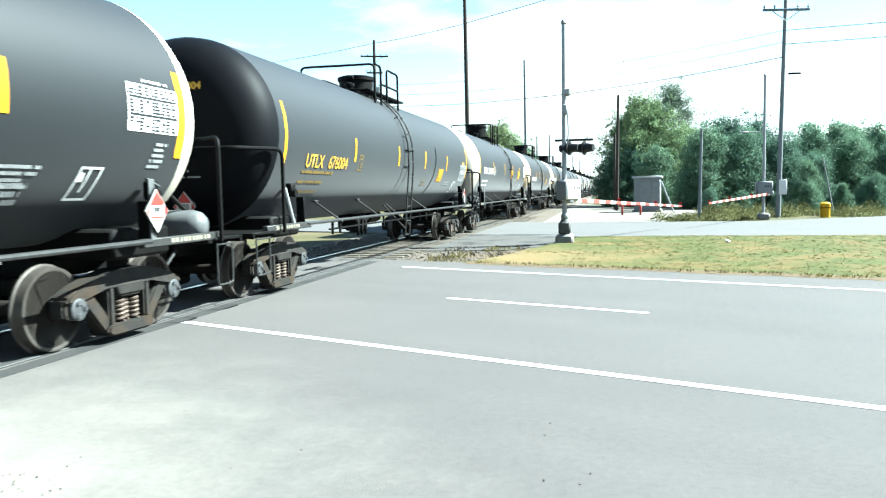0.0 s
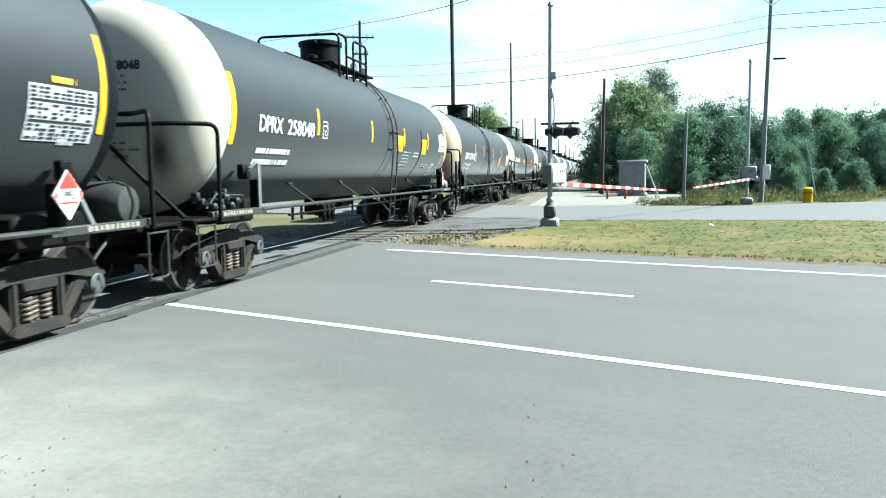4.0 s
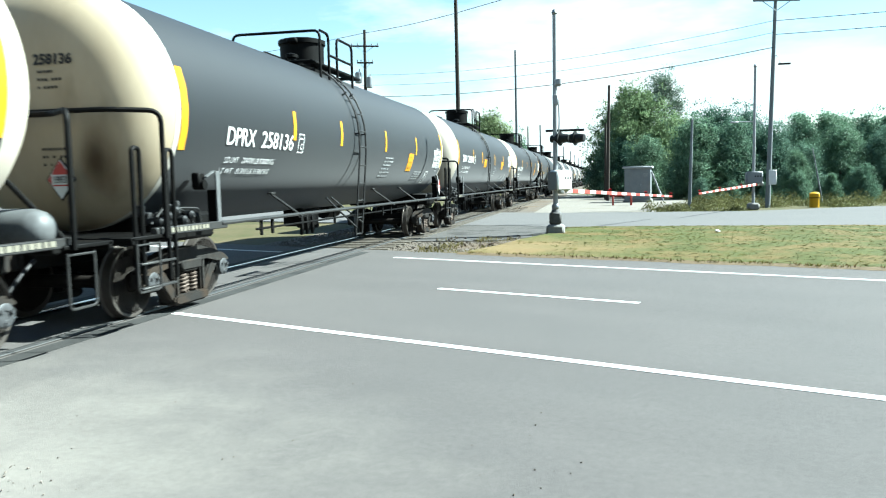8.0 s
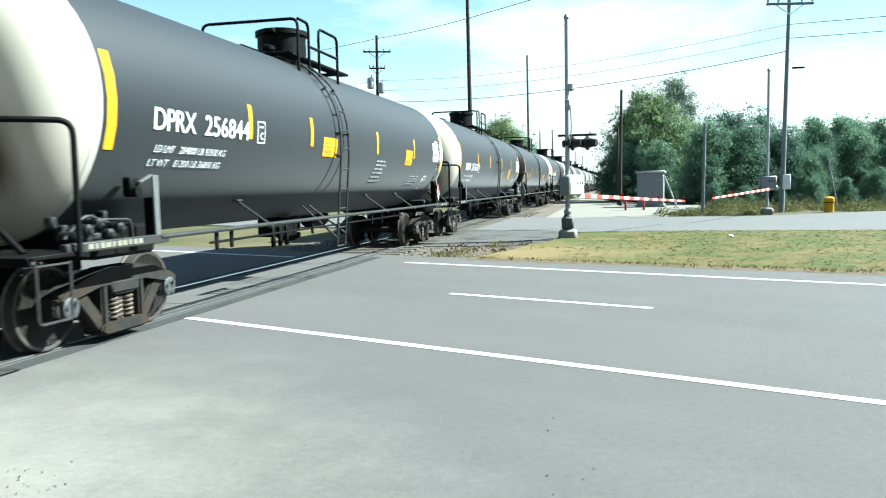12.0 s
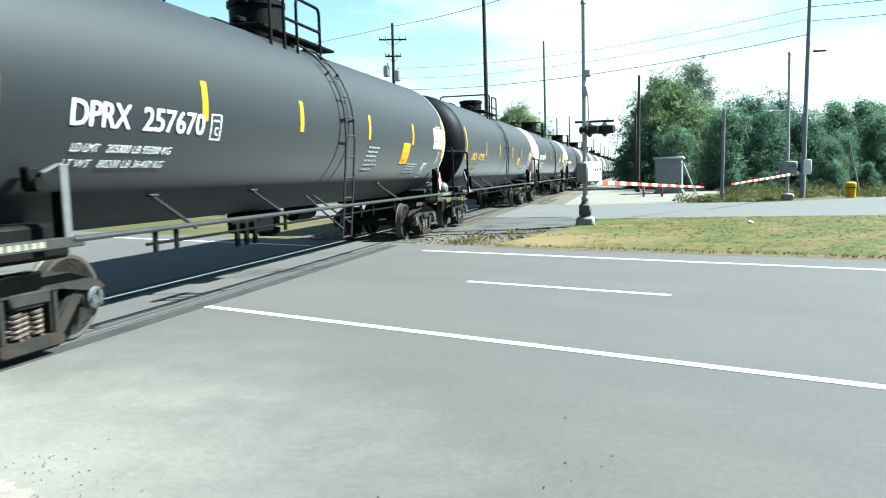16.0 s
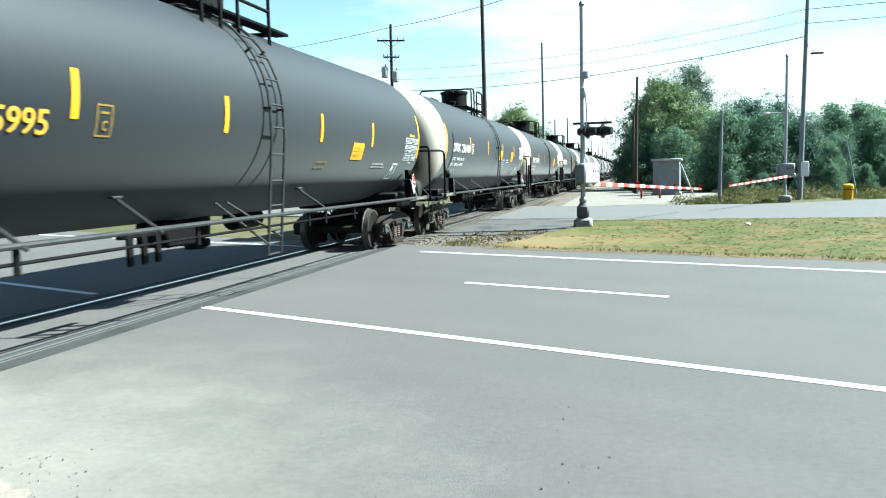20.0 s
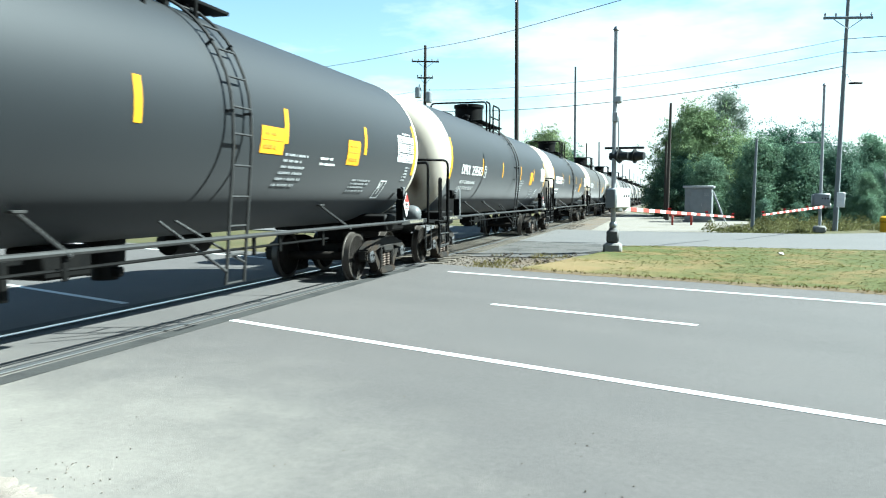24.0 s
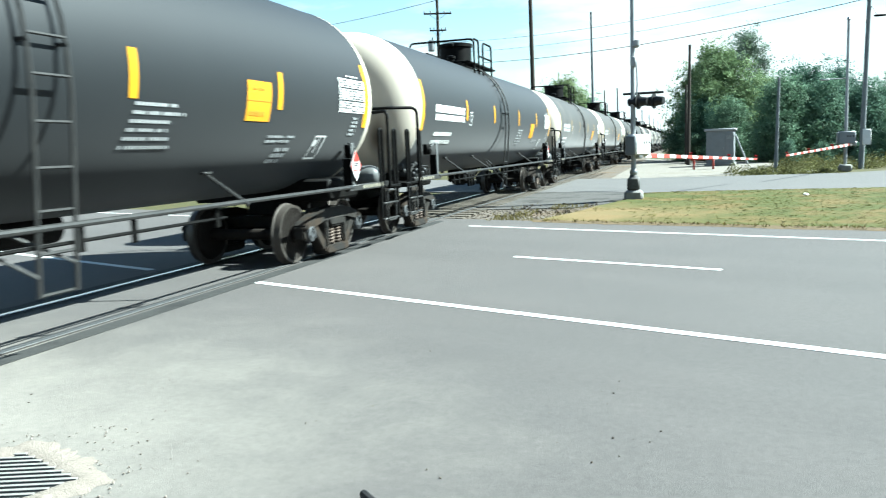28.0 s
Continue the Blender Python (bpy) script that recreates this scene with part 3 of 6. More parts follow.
structure("dirt_edge", dirt_edge, DIRT, "bare brown dirt along the median's edge", "dirt")
structure("median", median, TURF, "grassy median with straw-coloured dry patches", "grass")


def blades(name, mat, label, spots, hmin, hmax, w, lean=0.35, seed=1):
    """Many single blades joined into one mesh; spots gives places (x, y, z)."""
    rnd = random.Random(seed)
    vs, fs = [], []
    for x, y, z in spots:
        a, h = rnd.uniform(0, 6.28), rnd.uniform(hmin, hmax)
        dx, dy = math.cos(a) * w, math.sin(a) * w
        lx, ly = rnd.uniform(-lean, lean) * h, rnd.uniform(-lean, lean) * h
        k = len(vs)
        vs += [(x - dx, y - dy, z), (x + dx, y + dy, z), (x + lx * 0.4 + dx * 0.6, y + ly * 0.4 + dy * 0.6, z + h * 0.6), (x + lx, y + ly, z + h)]
        fs += [(k, k + 1, k + 2), (k, k + 2, k + 3)]
    me = bpy.data.meshes.new(name)
    me.from_pydata(vs, [], fs)
    me.materials.append(mat)
    return tagged(new(name, me), label, "grass", kind="stuff")


def edge_spots(n, seed):
    rnd = random.Random(seed)
    out = []
    while len(out) < n:
        x = -3.0 + 26.0 * rnd.random()
        if noise.noise((x * 1.7, seed, 0)) > -0.15:
            out.append((x, near_edge(x) + rnd.uniform(-0.04, 0.2), 0.025))
    return out


def turf_flecks(name, mat, label, n, seed):
    """Blades of mown turf lying nearly flat, joined into one mesh."""
    rnd = random.Random(seed)
    vs, fs = [], []
    for _ in range(n):
        x = -2.9 + 24.0 * rnd.random() ** 1.1
        a, b = near_edge(x), far_edge(x)
        y = a + (b - a) * rnd.uniform(0.01, 0.97)
        if rnd.random() > (x + 2.2) / 3.0 + noise.noise((x * 0.8, y * 0.8, 5.0)):
            continue
        s = (y - a) / max(b - a, 0.01)
        z = 0.004 + min(1.0, 6 * s, 6 * (1 - s)) * (0.03 + median_height(x, y)) + 0.012
        t, l, w = rnd.uniform(0, 6.28), rnd.uniform(0.03, 0.09), rnd.uniform(0.008, 0.016)
        dx, dy, k = math.cos(t), math.sin(t), len(vs)
        up = rnd.uniform(-0.012, 0.03)
        vs += [(x - dx * l, y - dy * l, z), (x - dy * w, y + dx * w, z), (x + dx * l, y + dy * l, z + up), (x + dy * w, y - dx * w, z)]
        fs.append((k, k + 3, k + 2, k + 1))
    me = bpy.data.meshes.new(name)
    me.from_pydata(vs, [], fs)
    me.materials.append(mat)
    return tagged(new(name, me), label, "grass", kind="stuff")


turf_flecks("mown_grass", BLADE_G, "short mown yellow-green grass on the median", 14000, 71)
blades("dry_grass", BLADE, "short straw-coloured dry grass along the median's edge", edge_spots(1400, 5), 0.02, 0.07, 0.012, 0.8, 6)
blades("green_grass", BLADE_G, "short green grass along the median's edge", edge_spots(900, 7), 0.02, 0.07, 0.012, 0.8, 8)


def scatter(n, seed, x0, x1, y0, y1, z, keep=lambda x, y: True):
    rnd = random.Random(seed)
    out = []
    while len(out) < n:
        x, y = rnd.uniform(x0, x1), rnd.uniform(y0, y1)
        if keep(x, y):
            out.append((x, y, z))
    return out


def weed_clumps(name, mat, label, clumps, seed):
    """Untidy weeds in clumps (x, y, spread, height, count), joined into one mesh."""
    rnd = random.Random(seed)
    vs, fs = [], []
    for cx, cy, sp, h, count in clumps:
        for _ in range(int(count * 1.8)):
            x, y = rnd.gauss(cx, sp), rnd.gauss(cy, sp)
            d = math.hypot(x - cx, y - cy) / sp
            z = rnd.random() * h * max(0.15, 1.1 - 0.45 * d)
            n = Vector((rnd.gauss(0, 1), rnd.gauss(0, 1), rnd.gauss(0.6, 0.6))).normalized()
            u = n.orthogonal().normalized()
            v = n.cross(u)
            s = rnd.uniform(0.02, 0.06)
            p, k = Vector((x, y, z - 0.05)), len(vs)
            vs += [tuple(p - u * s * 1.6), tuple(p - v * s * 0.4), tuple(p + u * s * 1.6), tuple(p + v * s * 0.4)]
            fs.append((k, k + 1, k + 2, k + 3))
    me = bpy.data.meshes.new(name)
    me.from_pydata(vs, [], fs)
    me.materials.append(mat)
    return tagged(new(name, me), label, "weeds", kind="stuff")


rnd = random.Random(19)
CLUMPS = [(rnd.uniform(4.6, 9.4), rnd.uniform(43.3, 48.5), rnd.uniform(0.25, 0.6), rnd.uniform(0.3, 1.0), 260) for _ in range(16)]
CLUMPS += [(rnd.uniform(9.5, 14.5), rnd.uniform(44.5, 50), rnd.uniform(0.3, 0.7), rnd.uniform(0.3, 0.9), 260) for _ in range(14)]
CLUMPS += [(rnd.uniform(14, 32), rnd.uniform(48, 56), rnd.uniform(0.5, 1.1), rnd.uniform(0.3, 0.9), 320) for _ in range(26)]
CLUMPS += [(rnd.uniform(2.6, 6.4), rnd.uniform(38.9, 41.5), rnd.uniform(0.2, 0.45), rnd.uniform(0.15, 0.6), 200) for _ in range(15)]
CLUMPS += [(2.3, 42.2, 0.2, 0.7, 160), (6.0, 44.2, 0.55, 1.15, 500), (5.2, 44.8, 0.4, 0.9, 300), (8.9, 43.9, 0.4, 0.8, 300)]
weed_clumps("verge_weeds", WEED, "tall untidy brownish-green weeds round the far signal mast", CLUMPS, 22)
weed_clumps("dry_weeds", WEED, "low brownish weeds along the road's far edge", [(rnd.uniform(5.0, 13.0), rnd.uniform(42.9, 46), rnd.uniform(0.3, 0.7), rnd.uniform(0.1, 0.35), 160) for _ in range(9)], 23)
blades("track_weeds", BLADE, "dry weeds in the ballast beside the road", scatter(900, 31, -4.6, -2.0, 17.2, 22.5, -0.045, lambda x, y: noise.noise((x * 1.1, y * 1.1, 4)) > 0.12), 0.03, 0.13, 0.008, 0.8, 32)


def stones(name, mat, label, spots, r0, r1, seed):
    rnd = random.Random(seed)
    vs, fs = [], []
    base = [(1, 0, 0), (-1, 0, 0), (0, 1, 0), (0, -1, 0), (0, 0, 1), (0, 0, -1)]
    tri = [(0, 2, 4), (2, 1, 4), (1, 3, 4), (3, 0, 4), (2, 0, 5), (1, 2, 5), (3, 1, 5), (0, 3, 5)]
    for x, y, z in spots:
        r, a, k = rnd.uniform(r0, r1), rnd.uniform(0, 6.28), len(vs)
        for p in base:
            q = [c * r * rnd.uniform(0.7, 1.2) for c in p]
            vs.append((x + q[0] * math.cos(a) - q[1] * math.sin(a), y + q[0] * math.sin(a) + q[1] * math.cos(a), z + q[2] * 0.7 + r * 0.4))
        fs += [tuple(k + i for i in t) for t in tri]
    me = bpy.data.meshes.new(name)
    me.from_pydata(vs, [], fs)
    me.materials.append(mat)
    return tagged(new(name, me), label, "gravel", kind="stuff")


stones("rubble", BALLAST, "broken stones and clods on the dirt beside the crossing", scatter(110, 57, -4.8, -1.7, 18.6, 23.0, -0.03, lambda x, y: noise.noise((x * 0.9, y * 0.9, 7)) > -0.1), 0.02, 0.065, 58)
stones("ballast_stones", BALLAST, "loose grey ballast stones beside the rails", scatter(9000, 51, -9.4, -4.6, 17.6, 48, -0.045), 0.015, 0.035, 52)
stones("rubble", BALLAST, "broken stones and clods on the dirt beside the crossing", scatter(110, 57, -4.8, -1.7, 18.6, 23.0, -0.03, lambda x, y: noise.noise((x * 0.9, y * 0.9, 7)) > -0.1), 0.02, 0.065, 58)
stones("ballast_stones", BALLAST, "loose grey ballast stones near the signal", scatter(1800, 53, -4.6, -2.6, 18.0, 28, -0.045), 0.01, 0.028, 54)


# ---- near ground: drain, sand and litter ----
def drain_grate():
    g = thing("drain_grate", Matrix.LocRotScale((-3.44, 3.01, 0.004), Euler((0, 0, math.atan2(ROAD.y, ROAD.x))), None), "rusty slotted iron drain grate set in sandy asphalt", "drain")
    lx, ly, n = 0.66, 0.42, 12

    def drift(bm):
        # sand banked up round the grate and spilling over its edges
        rows = []
        for i in range(160):
            a = 2 * math.pi * i / 160
            c, s = math.cos(a), math.sin(a)
            k = 1 / max(abs(c) / (lx / 2), abs(s) / (ly / 2))
            j = noise.noise((c * 3, s * 3, 1.0)), noise.noise((c * 7, s * 7, 4.0)), noise.noise((c * 2.2, s * 2.2, 9.0))
            inner = k * (0.97 + 0.09 * j[1] + 0.06 * j[0])
            outer = k + 0.20 + 0.16 * j[2] + 0.05 * j[1]
            rows.append([bm.verts.new((c * d, s * d, z)) for d, z in ((inner, 0.005), (inner * 0.8 + outer * 0.2, 0.016 + 0.005 * j[1]), (inner * 0.4 + outer * 0.6, 0.008 + 0.003 * j[0]), (outer, -0.002))])
        for a, b in zip(rows, rows[1:] + rows[:1]):
            for q in range(3):
                bm.faces.new((a[q], b[q], b[q + 1], a[q + 1])).smooth = True
    part("frame", drift, SAND, g, "iron frame buried under drifted sand")
    # no hole is cut: a thin black plate paints the shade between the slats
    part("pit", lambda bm: box(bm, (0, 0, 0.001), (lx, ly, 0.003)), BLACK, g, "flat black plate standing in for shade below the slots")
    # slanting bars, each cut off where it meets the frame
    a = radians(40.4)
    ca, sa = math.cos(a), math.sin(a)
    for i in range(-n, n + 1):
        ox, oy = -sa * 0.056 * i, ca * 0.056 * i
        ts = sorted([(lx / 2 - ox) / ca, (-lx / 2 - ox) / ca]), sorted([(ly / 2 - oy) / sa, (-ly / 2 - oy) / sa])
        t0, t1 = max(ts[0][0], ts[1][0]), min(ts[0][1], ts[1][1])
        if t1 - t0 > 0.04:
            part("slat", lambda bm: box(bm, (0, 0, 0), (t1 - t0, 0.023, 0.010), 0.002), CONCRETE, g, at=pose(ox + ca * (t0 + t1) / 2, oy + sa * (t0 + t1) / 2, 0.008, 0, 0, 40.4))


drain_grate()
stones("sand_grit", SAND, "pale grit round the drain", scatter(260, 61, -4.9, -2.4, 2.1, 4.2, 0.004, lambda x, y: ((x + 3.5) / 0.95) ** 2 + ((y - 3.0) / 0.65) ** 2 < random.Random(int(x * 9999)).uniform(0.3, 1.7) and abs(x + 3.42) + abs(y - 3.03) > 0.5), 0.003, 0.010, 62)
stones("grit", BALLAST, "scattered dark grit on the asphalt", scatter(90, 63, -5.5, 0.5, 2.2, 7.0, 0.002, lambda x, y: noise.noise((x, y, 1)) > 0.0), 0.003, 0.009, 64)


def lump(bm):
    bmesh.ops.create_icosphere(bm, subdivisions=2, radius=0.045)
    for v in bm.verts:
        v.co *= 1 + 0.25 * noise.noise(v.co * 30)
        v.co.z *= 0.7


def crumpled(bm):
    bmesh.ops.create_icosphere(bm, subdivisions=2, radius=0.075)
    for v in bm.verts:
        v.co *= 1 + 0.5 * noise.noise(v.co * 14)
        v.co.z *= 0.5


tagged(part("litter", crumpled, WHITE, at=pose(3.12, 22.99, 0.10)), "crumpled white litter lying on the grass", "litter")
tagged(part("stone", lump, SAND, at=pose(-2.98, 2.78, 0.035)), "sandy brown stone lying beside the drain", "stone")


def strip(bm):
    pipe(bm, rounded([(0, 0, 0.02), (0.05, -0.05, 0.022), (0.32, -0.25, 0.02)], 0.05), 0.022, 8)


tagged(part("rubber_strip", strip, BLACK, at=pose(-1.48, 3.22, 0.004)), "black rubber strip lying on the asphalt", "debris")

# ---- the train: tank cars ----
R_TANK, Z_TANK, LEN, PITCH, HEAD = 1.52, 2.62, 15.7, 18.2, 0.66
TAIL = 15.56      # where the shell meets its rear domed end


def wrap(x_arc, y, lift=0.0):
    """A place on the tank's near side: x_arc metres up the shell from its widest line."""
    a = x_arc / R_TANK
    r = R_TANK + lift
    return (math.cos(a) * r, y, Z_TANK + math.sin(a) * r)


def patch(bm, y0, y1, z0, z1, lift=0.006, slant=0.0, n=4):
    """A thin plate that follows the shell, between two heights above the rails."""
    def arc(z):
        return math.asin(max(-0.99, min(0.99, (z - Z_TANK) / R_TANK))) * R_TANK
    rows = []
    for i in range(n + 1):
        s = arc(z0) + (arc(z1) - arc(z0)) * i / n
        off = slant * i / n
        rows.append([bm.verts.new(wrap(s, y, lift)) for y in (y0 + off, y1 + off)])
    for a, b in zip(rows, rows[1:]):
        bm.faces.new((a[0], a[1], b[1], b[0]))


def letters(text, size, weight=0.012, shear=0.0, space=1.0):
    """Outline of a word as a flat mesh, x to the right, y up."""
    cu = bpy.data.curves.new("word", "FONT")
    cu.body, cu.size, cu.offset, cu.shear, cu.space_character, cu.resolution_u = text, size, weight, shear, space, 3
    ob = bpy.data.objects.new("word", cu)
    scene.collection.objects.link(ob)
    me = bpy.data.meshes.new_from_object(ob.evaluated_get(bpy.context.evaluated_depsgraph_get()))
    bpy.data.objects.remove(ob)
    bpy.data.curves.remove(cu)
    return me


def word_on_shell(name, text, y, z, size, width, mat, parent, weight=0.012, shear=0.0):
    me = letters(text, size, weight, shear)
    w = max(v.co.x for v in me.vertices)
    for v in me.vertices:
        v.co = wrap((z - Z_TANK) + v.co.y, y + v.co.x * width / w, 0.013)
    me.materials.append(mat)
    ob = new(name, me)
    ob.parent = parent
    return ob


def head_point(x, z, lift=0.01, front=True):
    """A place on the domed end, x to the near side."""
    k = max(0.0, 1 - (math.hypot(x, z - Z_TANK) / R_TANK) ** 4)
    y = HEAD * math.sqrt(k) + lift
    return (x, -y if front else TAIL + y, z)


def word_on_head(name, text, x, z, size, mat, parent):
    me = letters(text, size, 0.006)
    for v in me.vertices:
        v.co = head_point(x + v.co.x, z + v.co.y, 0.014)
    me.materials.append(mat)
    ob = new(name, me)
    ob.parent = parent
    return ob


def shell(bm):
    n = 64
    lathe(bm, [(0.0, R_TANK)] + [(0.1 + 15.3 * i / 5, R_TANK) for i in range(6)] + [(TAIL, R_TANK)], n, "y", (0, 0, Z_TANK))


def weld_band(y):
    return lambda bm: lathe(bm, [(y, R_TANK - 0.01), (y, R_TANK + 0.006), (y + 0.06, R_TANK + 0.006), (y + 0.06, R_TANK - 0.01)], 64, "y", (0, 0, Z_TANK))


def head(front):
    def build(bm):
        prof = [(0.0, R_TANK)]
        for i in range(1, 11):
            c = max(math.cos(math.pi / 2 * i / 10), 1e-5)
            prof.append((-HEAD * math.sqrt(1 - c ** 4), R_TANK * c))
        if not front:
            prof = [(TAIL - y, r) for y, r in prof]
        lathe(bm, prof, 64, "y", (0, 0, Z_TANK))
        bmesh.ops.remove_doubles(bm, verts=bm.verts, dist=1e-4)
    return build


def band(y, w):
    return lambda bm: lathe(bm, [(y, R_TANK + 0.001), (y, R_TANK + 0.005), (y + w, R_TANK + 0.005), (y + w, R_TANK + 0.001)], 64, "y", (0, 0, Z_TANK))


# -- trucks --
def wheelset(bm):
    prof = [(0.075, 0.09), (0.075, 0.13), (-0.02, 0.19), (-0.085, 0.35), (-0.02, 0.393), (0.062, 0.405)]
    rim = [(0.062, 0.405), (0.066, 0.412), (0.066, 0.445), (-0.04, 0.457), (-0.05, 0.482), (-0.07, 0.482), (-0.075, 0.40)]
    back = [(-0.075, 0.40), (-0.125, 0.36), (-0.10, 0.17), (-0.11, 0.13), (-0.11, 0.09)]
    for s in (1, -1):
        for pr, slot in ((prof, 0), (rim, 1), (back, 0)):
            lathe(bm, [(s * (0.755 + a), r) for a, r in pr], 40, "x", slot=slot)
        lathe(bm, [(s * 0.83, 0.10), (s * 1.02, 0.10)], 16, "x", slot=0)
        lathe(bm, [(s * 1.02, 0.118), (s * 1.13, 0.118), (s * 1.14, 0.10), (s * 1.14, 0.05), (s * 1.13, 0.045)], 24, "x", slot=2)
        for k in range(3):
            a = k * 2.094
            lathe(bm, [(s * 1.135, 0.022), (s * 1.16, 0.022)], 6, "x", (0, 0.078 * math.cos(a), 0.078 * math.sin(a)), 2)
    lathe(bm, [(-0.7, 0.085), (0.7, 0.085)], 16, "x", slot=0)


def side_frame(bm):
    def both(poly, x0, x1):
        prism(bm, poly, x0, x1)
        prism(bm, [(-y, z) for y, z in poly], x0, x1)
    x0, x1 = -0.09, 0.09
    # arched top member, drooping over the bearings
    prism(bm, [(-1.06, 0.53), (-1.05, 0.60), (-0.97, 0.655), (-0.80, 0.70), (-0.50, 0.785), (-0.24, 0.83), (0.24, 0.83), (0.50, 0.785), (0.80, 0.70), (0.97, 0.655), (1.05, 0.60), (1.06, 0.53), (0.80, 0.56), (0.42, 0.66), (-0.42, 0.66), (-0.80, 0.56)], x0 - 0.03, x1 + 0.04)
    both([(-0.84, 0.60), (-0.64, 0.64), (-0.27, 0.22), (-0.42, 0.12)], x0, x1)
    prism(bm, [(-0.44, 0.13), (-0.36, 0.08), (0.36, 0.08), (0.44, 0.13), (0.40, 0.22), (-0.40, 0.22)], x0 - 0.04, x1 + 0.05)
    both([(-0.38, 0.20), (-0.28, 0.20), (-0.28, 0.68), (-0.38, 0.68)], x0 - 0.01, x1 + 0.03)
    both([(-1.05, 0.60), (-1.09, 0.48), (-1.06, 0.38), (-1.0, 0.40), (-1.00, 0.58)], x0, x1)
    both([(-0.77, 0.60), (-0.79, 0.42), (-0.73, 0.40), (-0.70, 0.58)], x0, x1)
    both([(-1.00, 0.56), (-1.00, 0.61), (-0.78, 0.61), (-0.78, 0.56)], x0 - 0.03, x1 + 0.03)
    bmesh.ops.bevel(bm, geom=[e for e in bm.edges if e.calc_length() > 0.07], offset=0.028, segments=2, affect="EDGES", clamp_overlap=True)
    for f in bm.faces:
        f.smooth = True


def coil(bm):
    pts, turns, h, r = [], 5.5, 0.27, 0.055
    for i in range(int(turns * 12) + 1):
        a = i / 12 * 2 * math.pi
        pts.append((r * math.cos(a), r * math.sin(a), h * i / (turns * 12)))
    pipe(bm, pts, 0.020, 6)


def bolster(bm):
    box(bm, (0, 0, 0.60), (2.25, 0.38, 0.20), 0.02)
    box(bm, (1.02, 0, 0.60), (0.26, 0.50, 0.14), 0.02)
    box(bm, (-1.02, 0, 0.60), (0.26, 0.50, 0.14), 0.02)
    lathe(bm, [(0.70, 0.22), (0.83, 0.22)], 20, "z")


def brake_beam(y):
    def build(bm):
        box(bm, (0, y, 0.42), (1.5, 0.09, 0.08), 0.01)
        for s in (1, -1):
            prism(bm, [(y - 0.06, 0.25), (y + 0.05, 0.25), (y + 0.09, 0.58), (y - 0.02, 0.60)], s * 0.70 - 0.04, s * 0.70 + 0.04)
        pipe(bm, [(0.1, y, 0.42), (0.15, 0, 0.75)], 0.02, 6)
    return build


SPINNING = []


def truck(car, y, full, index):
    tr = part("truck", bolster, CAST, car, "cast-steel three-piece truck, dusty brown", pose(0, y, 0), "bolster")
    for s in (1, -1):
        part("side_frame", side_frame, CAST, tr, at=pose(1.0 * s, 0, 0, 0, 0, 0 if s > 0 else 180), key="side_frame")
        if full:
            for k in (-1, 0, 1):
                part("spring", coil, SPRING, tr, at=pose(1.0 * s + 0.045 * s * (k != 0), 0.13 * k, 0.215), key="coil")
    for k in (-1, 1):
        ws = part("wheelset", wheelset, [WHEEL, TREAD, CAP], tr, "", pose(0, 0.89 * k, 0.472), "wheelset")
        if full:
            SPINNING.append((ws, 0.89 * k, index))
            part("brake_beam", brake_beam(0.33 * k), FRAME, tr, key=f"brake{k}")
    return tr


# -- superstructure --
def ladder(car, y):
    """The side ladder bends over the shell from the top walkway and hangs below the side pipe."""
    top = [wrap(a, y, 0.085) for a in (2.25, 2.0, 1.75, 1.5, 1.25, 1.0, 0.75, 0.5, 0.25, 0.0)]
    low = [(R_TANK + 0.09, y, Z_TANK - 0.35), (1.47, y, 0.56)]
    line = top + low
    lad = part("ladder", lambda bm: pipe(bm, [(p[0], p[1] - 0.21, p[2]) for p in line], 0.022, 6), PIPE, car, "black steel side ladder bent over the tank", key=f"stileA{y}")
    part("stile", lambda bm: pipe(bm, [(p[0], p[1] + 0.21, p[2]) for p in line], 0.022, 6), PIPE, lad, key=f"stileB{y}")
    for a in (0.05, 0.9, 1.7):
        for s in (1, -1):
            part("bracket", lambda bm: box(bm, (0, 0, 0), (0.12, 0.03, 0.03)), PIPE, lad, at=Matrix.Translation((wrap(a, y, 0.05)[0], y + s * 0.21, wrap(a, y, 0.05)[2])) @ Matrix.Rotation(-a / R_TANK, 4, "Y"), key="ladbracket")
    heights = [wrap(a, y, 0.085) for a in (2.2, 1.85, 1.5, 1.15, 0.8, 0.45, 0.1)] + [(R_TANK + 0.09 - 0.092 * max(0.0, 2.29 - z), y, z) for z in (2.40, 2.02, 1.64, 1.28, 0.92, 0.57)]
    for p in heights:
        part("rung", lambda bm: pipe(bm, [(0, -0.21, 0), (0, 0.21, 0)], 0.016, 6), PIPE, lad, at=Matrix.Translation(p), key="rung")
    # diagonal stays at the ladder's foot
    for y0, y1, z1 in ((-1.05, -0.21, 0.72), (-0.75, 0.21, 0.80)):
        part("stay", lambda bm: pipe(bm, [(1.15, y + y0, 1.36), (1.49, y + y1, z1)], 0.018, 6), PIPE, lad)


def u_rail(bm, pts, r=0.028):
    pipe(bm, rounded(pts, 0.14, 4), r, 8)


